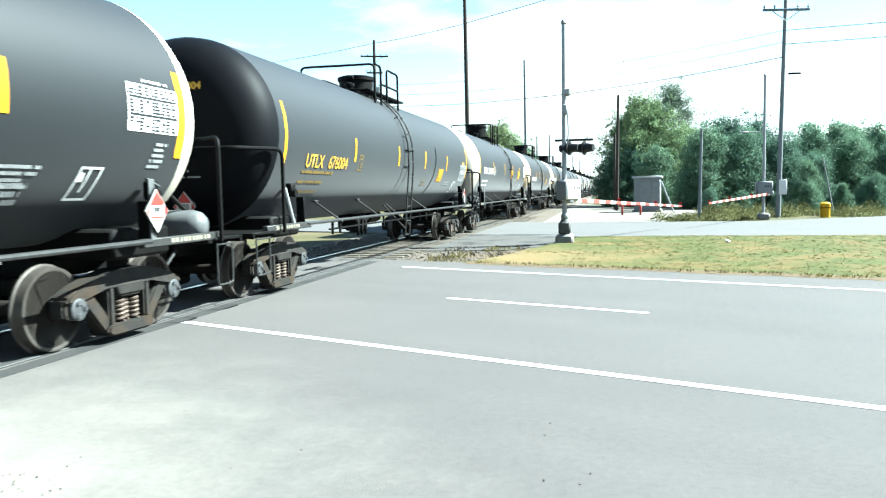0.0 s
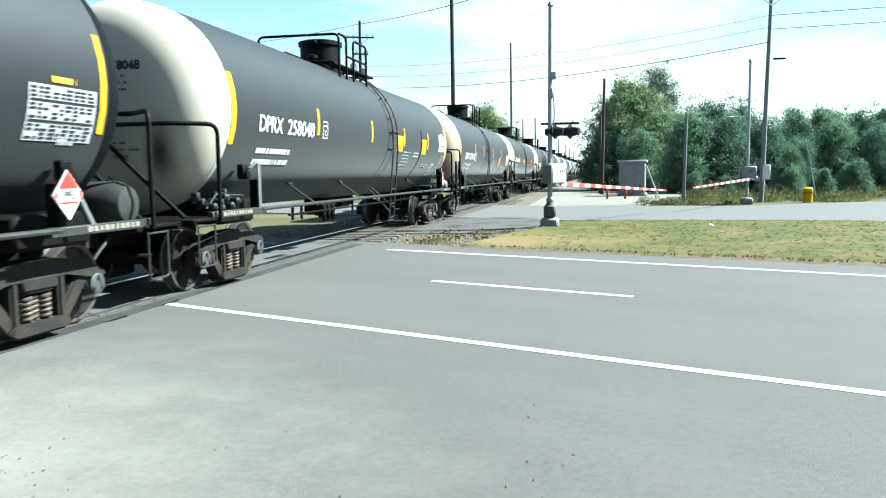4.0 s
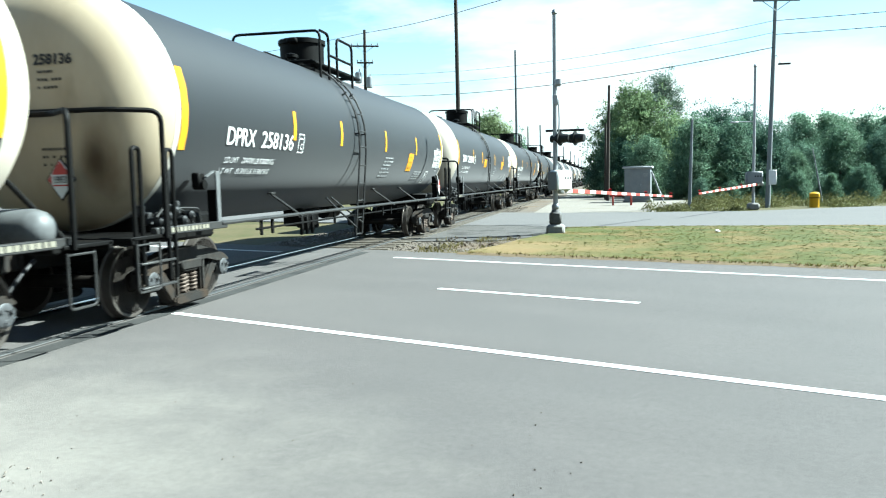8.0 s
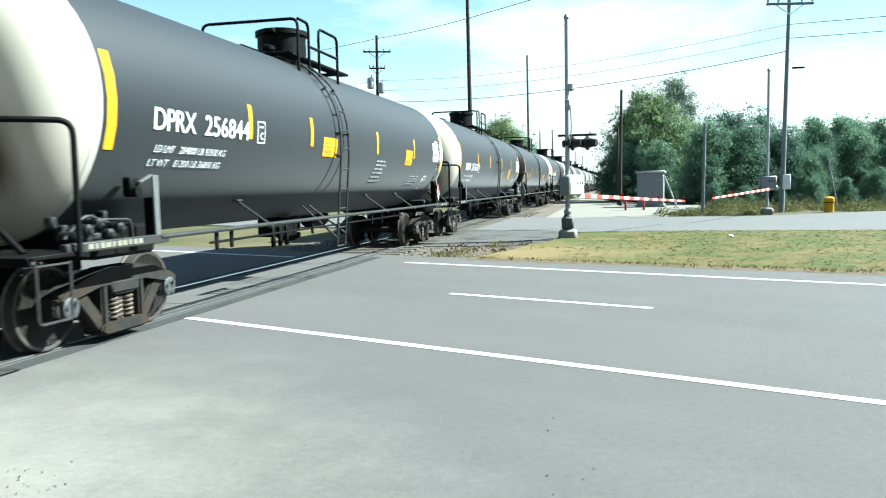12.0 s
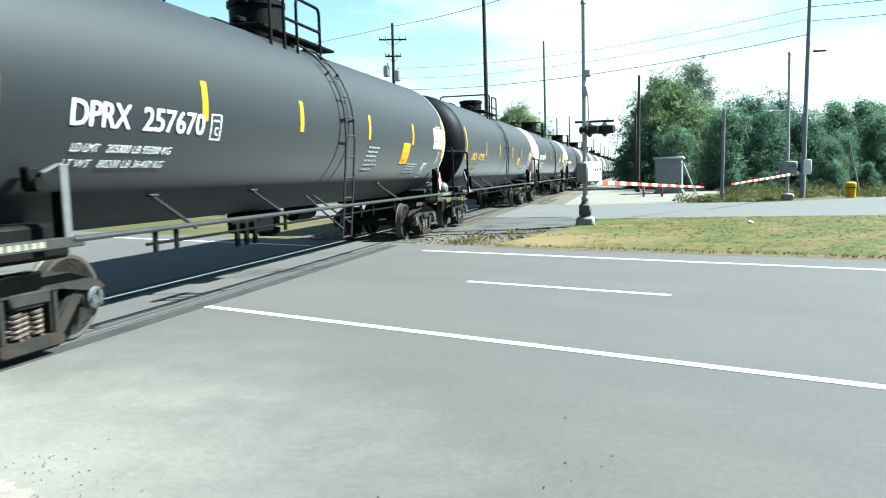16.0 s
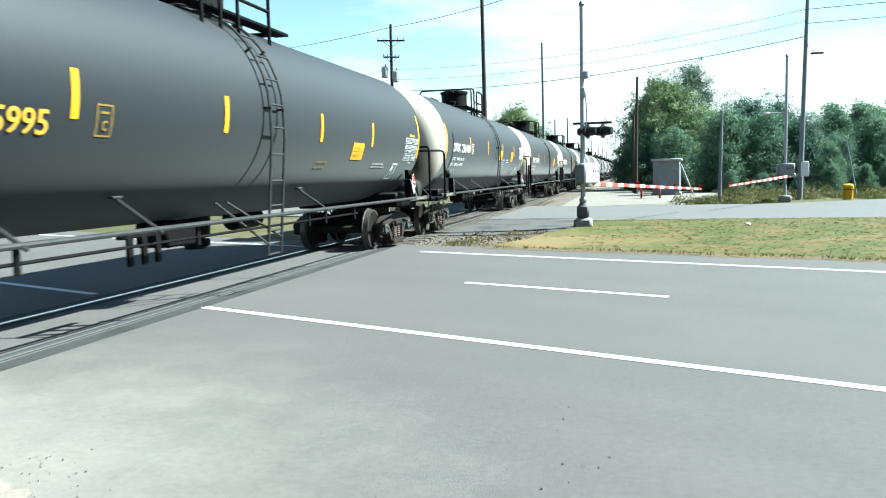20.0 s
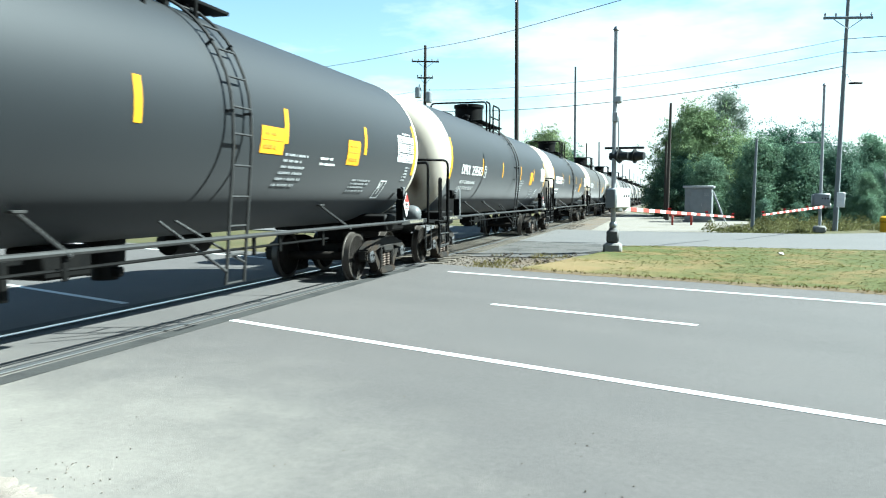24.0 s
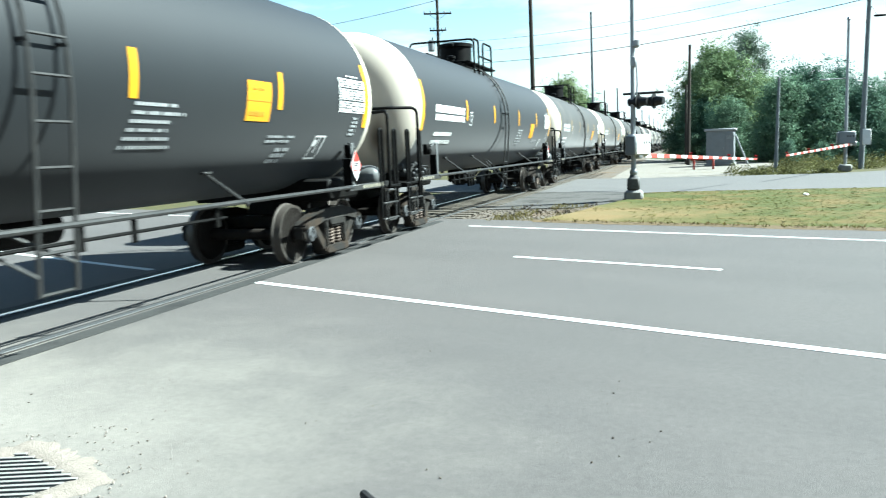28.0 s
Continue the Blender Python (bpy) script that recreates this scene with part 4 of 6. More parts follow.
def top_works(car, yc, full, low):
    """Manway dome, walkway and railings on the tank's crown."""
    zt = Z_TANK + R_TANK
    dome_h, rd = (0.50, 0.44) if low else (0.66, 0.48)
    dm = part("dome", lambda bm: lathe(bm, [(zt - 0.12, rd), (zt + dome_h - 0.1, rd), (zt + dome_h - 0.09, rd + 0.04), (zt + dome_h, rd + 0.04), (zt + dome_h + 0.03, rd - 0.06), (zt + dome_h + 0.04, 0.0001)], 32, "z", (0, yc, 0)), FRAME, car, "black cylindrical manway dome", key=f"dome{low}{yc}")
    if full:
        part("hinge", lambda bm: box(bm, (0, yc - rd - 0.06, zt + dome_h - 0.06), (0.22, 0.14, 0.1), 0.02), FRAME, dm, key=f"hinge{low}{yc}")
    part("walkway", lambda bm: [box(bm, (s * 0.72, yc + 0.05, zt - 0.02), (0.26, 3.0, 0.05), 0.01) for s in (1, -1)] + [box(bm, (0, yc + e, zt + 0.0), (1.6, 0.22, 0.05), 0.01) for e in (-1.35, 1.45)], FRAME, car, "grated steel walkway on the tank's crown", key=f"walkway{yc}")
    zr = zt + 0.60
    rails = [[(-0.95, yc - 1.4, zt - 0.36), (-0.95, yc - 1.4, zr), (0.95, yc - 1.4, zr), (0.95, yc - 1.4, zt - 0.36)],
             [(0.95, yc - 1.38, zr), (0.95, yc - 0.9, zr), (0.95, yc - 0.9, zt - 0.36)],
             [(0.95, yc - 0.4, zt - 0.36), (0.95, yc - 0.4, zr), (0.95, yc + 0.6, zr), (0.95, yc + 0.6, zt - 0.36)],
             [(0.95, yc - 0.9, zr - 0.42), (0.95, yc + 0.6, zr - 0.42)],
             [(-0.95, yc, zt - 0.36), (-0.95, yc, zr - 0.1), (-0.95, yc + 1.3, zr - 0.1), (-0.95, yc + 1.3, zt - 0.36)]]
    for i, pts in enumerate(rails):
        part("handrail", lambda bm: u_rail(bm, pts), FRAME, car, "black pipe handrail round the dome", key=f"toprail{i}{yc}")
    if full:
        for y in (yc - 0.95, yc + 1.05):
            part("valve", lambda bm: lathe(bm, [(zt - 0.05, 0.09), (zt + 0.14, 0.09), (zt + 0.16, 0.13), (zt + 0.22, 0.13), (zt + 0.25, 0.05)], 12, "z", (0.15, 0, 0)), FRAME, car, at=pose(0, y, 0), key="valve")


def end_works(car, full, style, front, black, index):
    """Platform, coupler, railing, steps and bracing of one end; built for the leading end and turned for the other."""
    turn = Matrix() if front else Matrix.Translation((0, LEN, 0)) @ Matrix.Rotation(math.pi, 4, "Z")
    n = 1 if front else -1      # puts a part on the crossing's side at either end

    def put(name, build, mat, label="", key=None, kind=""):
        return part(name, build, mat, car, label, turn, key, kind)
    put("platform", lambda bm: [box(bm, (0, -0.72, 1.075), (3.12, 0.75, 0.045), 0.01), box(bm, (0, -1.05, 1.05), (3.12, 0.06, 0.09), 0.01), box(bm, (0, 0.1, 0.88), (0.55, 2.3, 0.30), 0.02)], FRAME, "black steel end platform over the draft sill", "platform")
    put("coupler", lambda bm: [box(bm, (0, -1.2, 0.86), (0.16, 0.5, 0.16), 0.02), box(bm, (0.05, -1.40, 0.86), (0.30, 0.22, 0.28), 0.03), box(bm, (-0.10, -1.50, 0.86), (0.1, 0.16, 0.28), 0.03)], CAST, "rusty cast knuckle coupler", "coupler")
    put("saddle", lambda bm: box(bm, (0, 0.75, 1.12), (2.5, 1.1, 0.35), 0.04), FRAME, "black bolster saddle that carries the tank", "saddle")
    for s in (1, -1):
        put("saddle_web", lambda bm: box(bm, (s * 1.42, 0.97, 1.34), (0.14, 0.03, 0.50), 0.006), FRAME, "", f"saddleweb{s}")
        if black:
            put("saddle_post", lambda bm: pipe(bm, [(s * 1.30, 0.62, 1.74), (s * 1.50, 0.50, 1.14)], 0.038, 8), POST, "slanting grey pipe post", f"saddlepipe{s}")
            continue
        put("saddle_post", lambda bm: [box(bm, (s * 1.515, 0.95, 1.47), (0.025, 0.10, 0.74), 0.006), box(bm, (s * 1.46, 0.84, 1.80), (0.05, 0.24, 0.02), 0.004, Matrix.Rotation(0.35, 4, "X"))], POST, "upright grey bolster plate", f"saddlepost{s}")
    if not full:
        put("end_rail", lambda bm: u_rail(bm, [(1.55, -0.80, 1.05), (1.55, -0.80, 2.30), (-1.55, -0.80, 2.30), (-1.55, -0.80, 1.05)]), FRAME, "", "endrail0")
        return
    zr = (2.52 if style == "caged" else 2.34) if front else 2.40
    yr = -0.08 if black and front else -0.45
    put("end_rail", lambda bm: u_rail(bm, [(1.59, yr, 1.05), (1.59, yr, zr), (1.15, -0.83, zr), (-1.15, -0.83, zr), (-1.59, yr, zr), (-1.59, yr, 1.05)], 0.03), FRAME, "black pipe railing across the end platform", f"endrail{front}{style}{black}")
    for s in (1, -1) if style != "caged" and not (black and front) else ():
        put("brace", lambda bm: pipe(bm, [(s * 1.25, -0.78, 1.10), (s * 0.62, -0.80, 1.68), (s * -0.02, -0.80, 2.28)], 0.032, 8), FRAME, "", f"brace{s}")
    put("end_sill", lambda bm: box(bm, (0, -0.28, 1.06), (3.06, 0.12, 0.08), 0.015), FRAME, "", "endsill")
    # stirrup step below the platform corner
    ya, yb = (-1.0, -0.56) if front else (-0.78, -0.38)
    for s in (1, -1):
        put("step", lambda bm: [pipe(bm, rounded([(s * 1.56, ya, 1.02), (s * 1.56, ya, 0.47), (s * 1.56, yb, 0.47), (s * 1.56, yb, 1.02)], 0.06, 3), 0.014, 6), pipe(bm, [(s * 1.56, ya, 1.0), (s * 1.56, yb, 1.0)], 0.013, 6)], PIPE, "pipe stirrup step", f"step{s}{front}")
    if style == "caged":
        for yy in (-0.90, -0.24):
            put("grab_bar", lambda bm: u_rail(bm, [(n * 1.53, yy - 0.07, 0.55), (n * 1.53, yy - 0.07, 2.08), (n * 1.53, yy + 0.07, 2.08), (n * 1.53, yy + 0.07, 0.55)], 0.026), FRAME, "vertical black grab bar", f"grab{yy}{n}")
        for z in (0.50, 0.78):
            put("ladder_step", lambda bm: box(bm, (n * 1.53, -0.57, z), (0.07, 0.70, 0.03), 0.008), PIPE, "", f"lstep{z}{n}")
    # air reservoir lies across the rear platform, its dome end at the near side
    if not front and black:
        part("reservoir", lambda bm: lathe(bm, [(0.25, 0.05), (0.28, 0.20), (0.40, 0.26), (1.18, 0.26), (1.30, 0.20), (1.34, 0.05)], 24, "x", (0.05, LEN + 0.36, 1.34)), PIPE, car, "grey air reservoir across the end platform", key="reservoir")
    elif not front and index not in (3, 4):
        part("reservoir", lambda bm: lathe(bm, [(0.22, 0.03), (0.24, 0.11), (0.30, 0.17), (0.40, 0.20), (1.24, 0.20), (1.34, 0.17), (1.40, 0.11), (1.42, 0.03)], 24, "x", (0.05, LEN + 0.30, 1.26)), POST, car, "dusty grey air reservoir across the end platform", key="reservoir_small")
    put("sill_plate", lambda bm: box(bm, (n * 1.49, 0.30, 1.12), (0.09, 1.7, 0.10), 0.01), PIPE, "", f"sillplate{n}")
    put("sill_print", lambda bm: [box(bm, (n * 1.538, -0.22 + 0.09 * i, 1.125), (0.004, (0.075, 0.05, 0.066)[i % 3], 0.055)) for i in range(10)], BEIGE, "", f"sillprint{n}", "stuff")
    if front and index not in (1, 5, 6, 7, 8):
        brake_gear(car, turn)
    put("hose", lambda bm: pipe(bm, rounded([(0.35, -1.12, 0.85), (0.35, -1.35, 0.7), (0.32, -1.6, 0.45), (0.3, -1.62, 0.40)], 0.15), 0.025, 8), BLACK, "black air brake hose", "hose")
    for s in (1, -1):
        put("shell_lug", lambda bm: [box(bm, (s * 1.36, 0.72, 1.72), (0.12, 0.16, 0.20), 0.02), pipe(bm, [(s * 1.30, 0.72, 1.66), (s * 1.46, 0.72, 1.66)], 0.065, 10)], FRAME, "", f"lug{s}")


def brake_gear(car, turn):
    """Valves and piping of the air brake, packed under the near corner of the leading end."""
    rnd = random.Random(9)
    g = part("brake_valve", lambda bm: box(bm, (1.24, 0.12, 1.20), (0.16, 0.5, 0.10), 0.03), GEAR, car, "grey air brake valve body", turn, "brakevalve")
    for i in range(10):
        w, h = rnd.uniform(0.05, 0.12), rnd.uniform(0.08, 0.22)
        part("valve_block", lambda bm: box(bm, (0, 0, 0), (0.12, w, h), 0.02), GEAR, g, at=pose(1.22 + rnd.uniform(-0.12, 0.16), -0.28 + 0.095 * i, 1.17 + rnd.uniform(0.0, 0.22)), key=f"valveblock{i}")
    for i in range(5):
        part("valve_cap", lambda bm: lathe(bm, [(1.2, 0.03), (1.22, 0.06), (1.40, 0.06), (1.43, 0.03)], 10, "x"), GEAR, g, at=pose(0, -0.22 + 0.17 * i, 1.22 + 0.06 * (i % 3)), key="valvecap")
    part("brake_pipe", lambda bm: [pipe(bm, rounded([(1.3, -0.30, 1.2), (1.36, -0.05, 1.44), (1.36, 0.42, 1.30), (1.30, 0.66, 1.14)], 0.1), 0.016, 6), pipe(bm, rounded([(1.25, -0.1, 1.15), (1.42, 0.12, 1.38), (1.42, 0.6, 1.36), (1.42, 0.64, 1.12)], 0.08), 0.014, 6)], PIPE, g, "", key="brakepipe")


def diamond(bm, s, x=0.0):
    vs = [bm.verts.new((x, 0, s)), bm.verts.new((x, s, 0)), bm.verts.new((x, 0, -s)), bm.verts.new((x, -s, 0))]
    bk = [bm.verts.new((x - 0.008, v.co.y, v.co.z)) for v in vs]
    bm.faces.new(vs)
    bm.faces.new(bk[::-1])
    for i in range(4):
        bm.faces.new((vs[i], vs[(i + 1) % 4], bk[(i + 1) % 4], bk[i]))


def flammable_placard(car, m):
    p = part("placard", lambda bm: diamond(bm, 0.245), WHITE, car, "red and white diamond hazard placard reading 1993", m, "plc_white")

    def upper(bm):
        vs = [bm.verts.new(v) for v in ((0.003, 0, 0.235), (0.003, 0.15, 0.085), (0.003, 0.15, 0.06), (0.003, -0.15, 0.06), (0.003, -0.15, 0.085))]
        bm.faces.new(vs)
        for s in (1, -1):
            a = [bm.verts.new(v) for v in ((0.003, s * 0.235, 0), (0.003, s * 0.175, 0.06), (0.003, s * 0.165, 0.06), (0.003, s * 0.165, -0.06), (0.003, s * 0.175, -0.06))]
            bm.faces.new(a)
        b = [bm.verts.new(v) for v in ((0.003, -0.16, -0.065), (0.003, 0.16, -0.065), (0.003, 0.15, -0.085), (0.003, -0.15, -0.085))]
        bm.faces.new(b)
    part("red_field", upper, PLACARD_RED, p, "", key="plc_red")
    part("holder", lambda bm: diamond(bm, 0.275, -0.009), FRAME, p, "black steel placard holder", key="plc_holder")
    me = MESHES.get("n1993")
    if me is None:
        me = letters("1993", 0.125, 0.004)
        for v in me.vertices:
            v.co = (0.004, v.co.x - 0.14, v.co.y - 0.045)
        me.materials.append(PRINT_K)
        MESHES["n1993"] = me
    ob = new("number", me)
    ob.parent = p


def bars(bm, y, z, w, h, n, gap, seed, lift=0.008, slant=0.0):
    """Lines of print too small to read: rows of short bars."""
    rnd = random.Random(seed)
    for i in range(n):
        a, zz = y + slant * i, z - i * gap
        end = a + w * rnd.uniform(0.65, 1.0)
        while a < end:
            k = rnd.uniform(0.4, 0.9) * h + 0.01
            patch(bm, a, min(a + k, end), zz, zz + h, lift, 0, 1)
            a += k + (0.012 if rnd.random() < 0.8 else 0.05)


def data_panel(car, y, z, seed, white):
    ink = PRINT_W if white else PRINT_FADED
    p = part("data_panel", lambda bm: patch(bm, y, y + 0.96, z, z + 0.52, 0.006), ink, car, "pale stencilled data panel, too small to read", key=f"panel{y}{z}{white}")

    def rows(bm):
        # a ruled table: dark cells of even height in uneven columns, a few rows left blank
        rnd = random.Random(seed)
        cols = [0.02, 0.13, 0.20, 0.32, 0.43, 0.50, 0.62, 0.71, 0.82, 0.94]
        for i in range(13):
            zz = z + 0.022 + i * 0.038
            if i in (4, 9):
                patch(bm, y + 0.02, y + 0.94, zz, zz + 0.022, 0.011, 0, 1)
                continue
            for c0, c1 in zip(cols, cols[1:]):
                if rnd.random() < 0.8:
                    patch(bm, y + c0, y + c0 + (c1 - c0) * rnd.uniform(0.6, 0.88), zz, zz + 0.019, 0.011, 0, 1)
    part("print", rows, TANK, p, "", key=f"panelprint{seed % 3}{y}{z}", kind="stuff")
    part("heading", lambda bm: bars(bm, y + 0.30, z + 0.55, 0.5, 0.03 if white else 0.06, 1, 0.1, seed), PRINT_W if white else PRINT_Y, p, "", key=f"panelhead{seed % 3}{y}{z}{white}", kind="stuff")


def stencil_frame(bm, y, z, s, sl):
    t = 0.024
    patch(bm, y, y + s, z, z + t, 0.008, 0)
    patch(bm, y + sl, y + s + sl, z + s - t, z + s, 0.008, 0)
    patch(bm, y, y + t, z, z + s, 0.0085, sl)
    patch(bm, y + s - t, y + s, z, z + s, 0.0085, sl)
    patch(bm, y + s * 0.48, y + s * 0.48 + t, z + s * 0.25, z + s, 0.0082, sl * 0.75)
    patch(bm, y + s * 0.15, y + s * 0.42, z + s * 0.55, z + s * 0.82, 0.0082, 0)


def side_pipe(bm, s):
    pipe(bm, [(s * 1.52, 1.0, 1.14), (s * 1.52, LEN - 1.0, 1.14)], 0.03, 8)


# what is painted and fixed where, car by car, in metres from the leading band
MARKS = {
    1: dict(reflectors=(0.22, 3.60, 6.80, 9.46, 12.21, 15.42), text=(0.0, 2.09), box=(3.91, 2.10), panel=2.00, amber=((11.28, 11.86, 1.95, 2.31),), struts=(2.13, 4.57, 9.10)),
    2: dict(reflectors=(0.13, 3.5, 6.93, 9.88, 12.71, 15.36), text=(0.0, 2.33), panel=2.36, amber=((9.21, 9.82, 2.24, 2.64), (11.96, 12.56, 2.22, 2.65)), struts=(2.8, 5.59, 11.50)),
    3: dict(reflectors=(0.13, 3.60, 5.95, 9.09, 12.07, 15.36), text=(0.28, 2.21), box=(3.84, 2.18), panel=2.08, amber=((11.38, 11.89, 1.95, 2.41),), struts=(3.25, 9.07, 11.52)),
    4: dict(reflectors=(0.18, 3.27, 5.53, 9.22, 12.29, 15.36), text=(-0.05, 2.36), box=(3.55, 2.33), panel=2.36, amber=((6.11, 6.80, 2.23, 2.57), (11.57, 12.17, 2.20, 2.57)), struts=(3.35, 9.28, 11.62)),
    5: dict(reflectors=(0.13, 3.37, 6.19, 9.38, 12.43, 15.36), text=(0.09, 2.21), box=(3.58, 2.16), panel=2.34, amber=((11.76, 12.30, 1.93, 2.40),), struts=(2.54, 5.00, 10.71)),
    6: dict(reflectors=(0.22, 3.50, 6.29, 9.43, 12.03, 15.42), text=(0.0, 2.09), box=(3.86, 2.12), panel=2.03, amber=((11.03, 11.64, 2.00, 2.32),), struts=(2.30, 4.25, 9.05)),
    7: dict(reflectors=(0.16, 3.40, 6.52, 9.67, 12.62, 15.36), text=(0.01, 2.36), box=(3.68, 2.34), panel=2.34, amber=((9.04, 9.68, 2.22, 2.58), (11.91, 12.44, 2.18, 2.59)), struts=(2.69, 5.11, 11.40)),
    8: dict(lower=0.10, reflectors=(0.13, 3.55, 6.40, 9.66, 12.51, 15.36), text=(0.20, 2.25), box=(3.82, 2.22), panel=2.32, amber=((11.76, 12.33, 2.12, 2.61),), struts=(2.83, 5.15, 11.05)),
}


def tank_car(index, mark, number, kind, amber=1, style="", full=True, ladder_y=7.5, seed=0, second=6.3, load=None):
    """kind: 'white' for a black tank with white ends, 'black' for one black all over."""
    white = kind == "white"
    if white:
        label = "black railway tank car with cream-white domed ends"
    else:
        label = "all-black railway tank car with yellow lettering"
    if mark and number:
        label += f", lettered {mark} {number}"
    elif index:
        label += ", lettering unreadable"
    car = thing("tank_car", pose(TRACK_X, 0, 0), label, "tank car", "cars of the train")
    # far cars get the greyer shell: distance haze and sheen put into its colour
    tank = part("tank", shell, TANK_GREY if index >= 10 else TANK if (index % 3 or not white) else TANK_BROWN, car, "dusty black cylindrical tank shell, painted paler on far cars", key=f"shell{index >= 10}{index % 3 == 0}{white}")
    for front in (True, False):
        brown = index == 3 and front
        part("domed_end", head(front), (HEAD_TAN if brown else HEAD_WHITE) if white else HEAD_BLACK, car, ("rust-stained tan domed end" if brown else "cream-white stained domed end") if white else "black domed end", key=f"head{front}{white}{brown}")
        if white:
            part("white_band", band(0.0, 0.10) if front else band(TAIL - 0.045, 0.045), BAND, tank, key=f"band{front}")
    top_works(car, 7.85 if white else 8.2, full, not white)
    for y in (0.85, LEN - 0.85):
        truck(car, y, full, index)
    for front in (True, False):
        end_works(car, full, style, front, not white, index)
    for s in (1, -1):
        part("side_pipe", lambda bm: side_pipe(bm, s), PIPE, car, "long grey pipe along the tank's foot", key=f"sidepipe{s}")
    part("centre_sill", lambda bm: [box(bm, (0, LEN / 2, 1.22), (0.5, LEN - 2.6, 0.14), 0.02), lathe(bm, [(0.62, 0.16), (0.80, 0.16), (0.84, 0.24), (1.34, 0.26)], 20, "z", (0, 7.85, 0)), box(bm, (0.0, 7.85, 0.72), (0.5, 0.12, 0.12), 0.02), box(bm, (0.35, 6.6, 0.95), (0.5, 0.7, 0.34), 0.03), lathe(bm, [(9.4, 0.05), (9.45, 0.19), (10.3, 0.19), (10.35, 0.05)], 16, "y", (-0.25, 0, 0.98))], FRAME, car, "outlet valve and brake gear below the tank", key="centre_sill")
    sheet_of = MARKS.get(index, {})
    ys = sheet_of.get("reflectors", (0.13, 3.45, second, 9.6, 12.6, TAIL - 0.20) if white else (0.24, 3.5, 6.45, 9.6, 12.2, TAIL - 0.14))
    if not full:
        for y in ys[1:5]:
            part("reflector", lambda bm: patch(bm, y, y + 0.10, 2.36, 2.90), REFLECT_DULL, tank, key=f"refl{y}{white}")
        for s in (-0.21, 0.21):
            part("ladder_stile", lambda bm: pipe(bm, [wrap(a, ladder_y + s, 0.12) for a in (2.2, 1.5, 0.8, 0.1, -0.6)] + [(R_TANK + 0.12, ladder_y + s, 0.6)], 0.025, 5), FRAME, car, key=f"farladder{ladder_y}{s}")
        part("lettering", lambda bm: bars(bm, 1.0, 2.32, 2.2, 0.28, 1, 0.1, seed), PRINT_FADED, tank, "lettering too far off to read", key=f"farmark{white}", kind="stuff")
        return car
    # reflectors and lettering on the near side
    for i, y in enumerate(ys):
        tall = i in (0, 5)
        drop = 0.0 if tall else sheet_of.get("lower", 0.0)
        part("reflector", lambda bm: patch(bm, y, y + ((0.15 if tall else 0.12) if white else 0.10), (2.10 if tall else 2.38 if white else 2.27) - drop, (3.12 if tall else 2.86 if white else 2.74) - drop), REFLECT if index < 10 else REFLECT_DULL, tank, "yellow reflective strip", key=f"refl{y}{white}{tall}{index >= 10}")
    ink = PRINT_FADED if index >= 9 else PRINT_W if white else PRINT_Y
    shift, zm = sheet_of.get("text", (0.0, 2.27))
    if mark and number:
        if white:
            word_on_shell("reporting_mark", mark, 1.02 + shift, zm, 0.36, 0.90, ink, tank, 0.003)
            word_on_shell("car_number", number, 2.12 + shift, zm, 0.36, 1.21, ink, tank, 0.003)
        else:
            word_on_shell("reporting_mark", mark, 1.15, 2.10, 0.33, 0.82, ink, tank, 0.004)
            word_on_shell("car_number", number, 2.22, 2.10, 0.33, 1.0, ink, tank, 0.003)
        if white:
            word_on_head("end_number", number, 0.12, 3.08, 0.165, PRINT_K, car)
        else:
            word_on_head("end_mark", mark, -0.40, 3.24, 0.15, PRINT_Y, car)
            word_on_head("end_number", number, 0.12, 3.24, 0.15, PRINT_Y, car)
    else:
        part("reporting_mark", lambda bm: bars(bm, 1.02, 2.33, 2.3, 0.33, 1, 0.1, seed), ink, tank, "car lettering too blurred to read", key=f"barmark{white}{index >= 10}", kind="stuff")
    part("end_print", lambda bm: bars_head(bm, seed), PRINT_K if white else PRINT_FADED, car, "small stencilled lines on the domed end", key=f"endprint{seed % 3}{white}", kind="stuff")
    if load:
        for k, (a, b) in enumerate(load):
            for j, (w, y0, wid) in enumerate(((a, 1.10, 0.42), (b, 1.62, 1.12))):
                word_on_shell("load_line", w, y0 + shift - 0.06 * k, zm - 0.26 - 0.17 * k, 0.128, wid, PRINT_W if index < 9 else PRINT_FADED, tank, 0.0, 0.25)["kind"] = "stuff"
    else:
        for k in (0, 1) if white else (0, 1, 2):
            part("load_line", lambda bm: bars(bm, 1.1, 2.00 - 0.17 * k, 1.5, 0.08 if white else 0.05, 1, 0.24, seed + 1 + k), PRINT_W if white else PRINT_YD, tank, "line of small lettering", key=f"load{seed % 3}{white}{k}", kind="stuff")
    if index in (0, 8):
        part("scrawl", lambda bm: bars(bm, 12.75, 1.74, 0.55, 0.05, 3, 0.075, seed + 11, slant=-0.04), PRINT_FADED, tank, "faded chalk scrawl", key=f"scrawl{seed}", kind="stuff")
    yk, zk = sheet_of.get("box", (ys[1] + 0.30, zm if white else 2.12))
    part("class_mark", lambda bm: [patch(bm, yk, yk + 0.24, zk, zk + 0.018), patch(bm, yk, yk + 0.24, zk + 0.302, zk + 0.32), patch(bm, yk, yk + 0.018, zk, zk + 0.32), patch(bm, yk + 0.222, yk + 0.24, zk, zk + 0.32), patch(bm, yk + 0.06, yk + 0.18, zk + 0.225, zk + 0.25)], PRINT_W if white else PRINT_YD, tank, "small boxed mark", key=f"class{yk}{zk}")
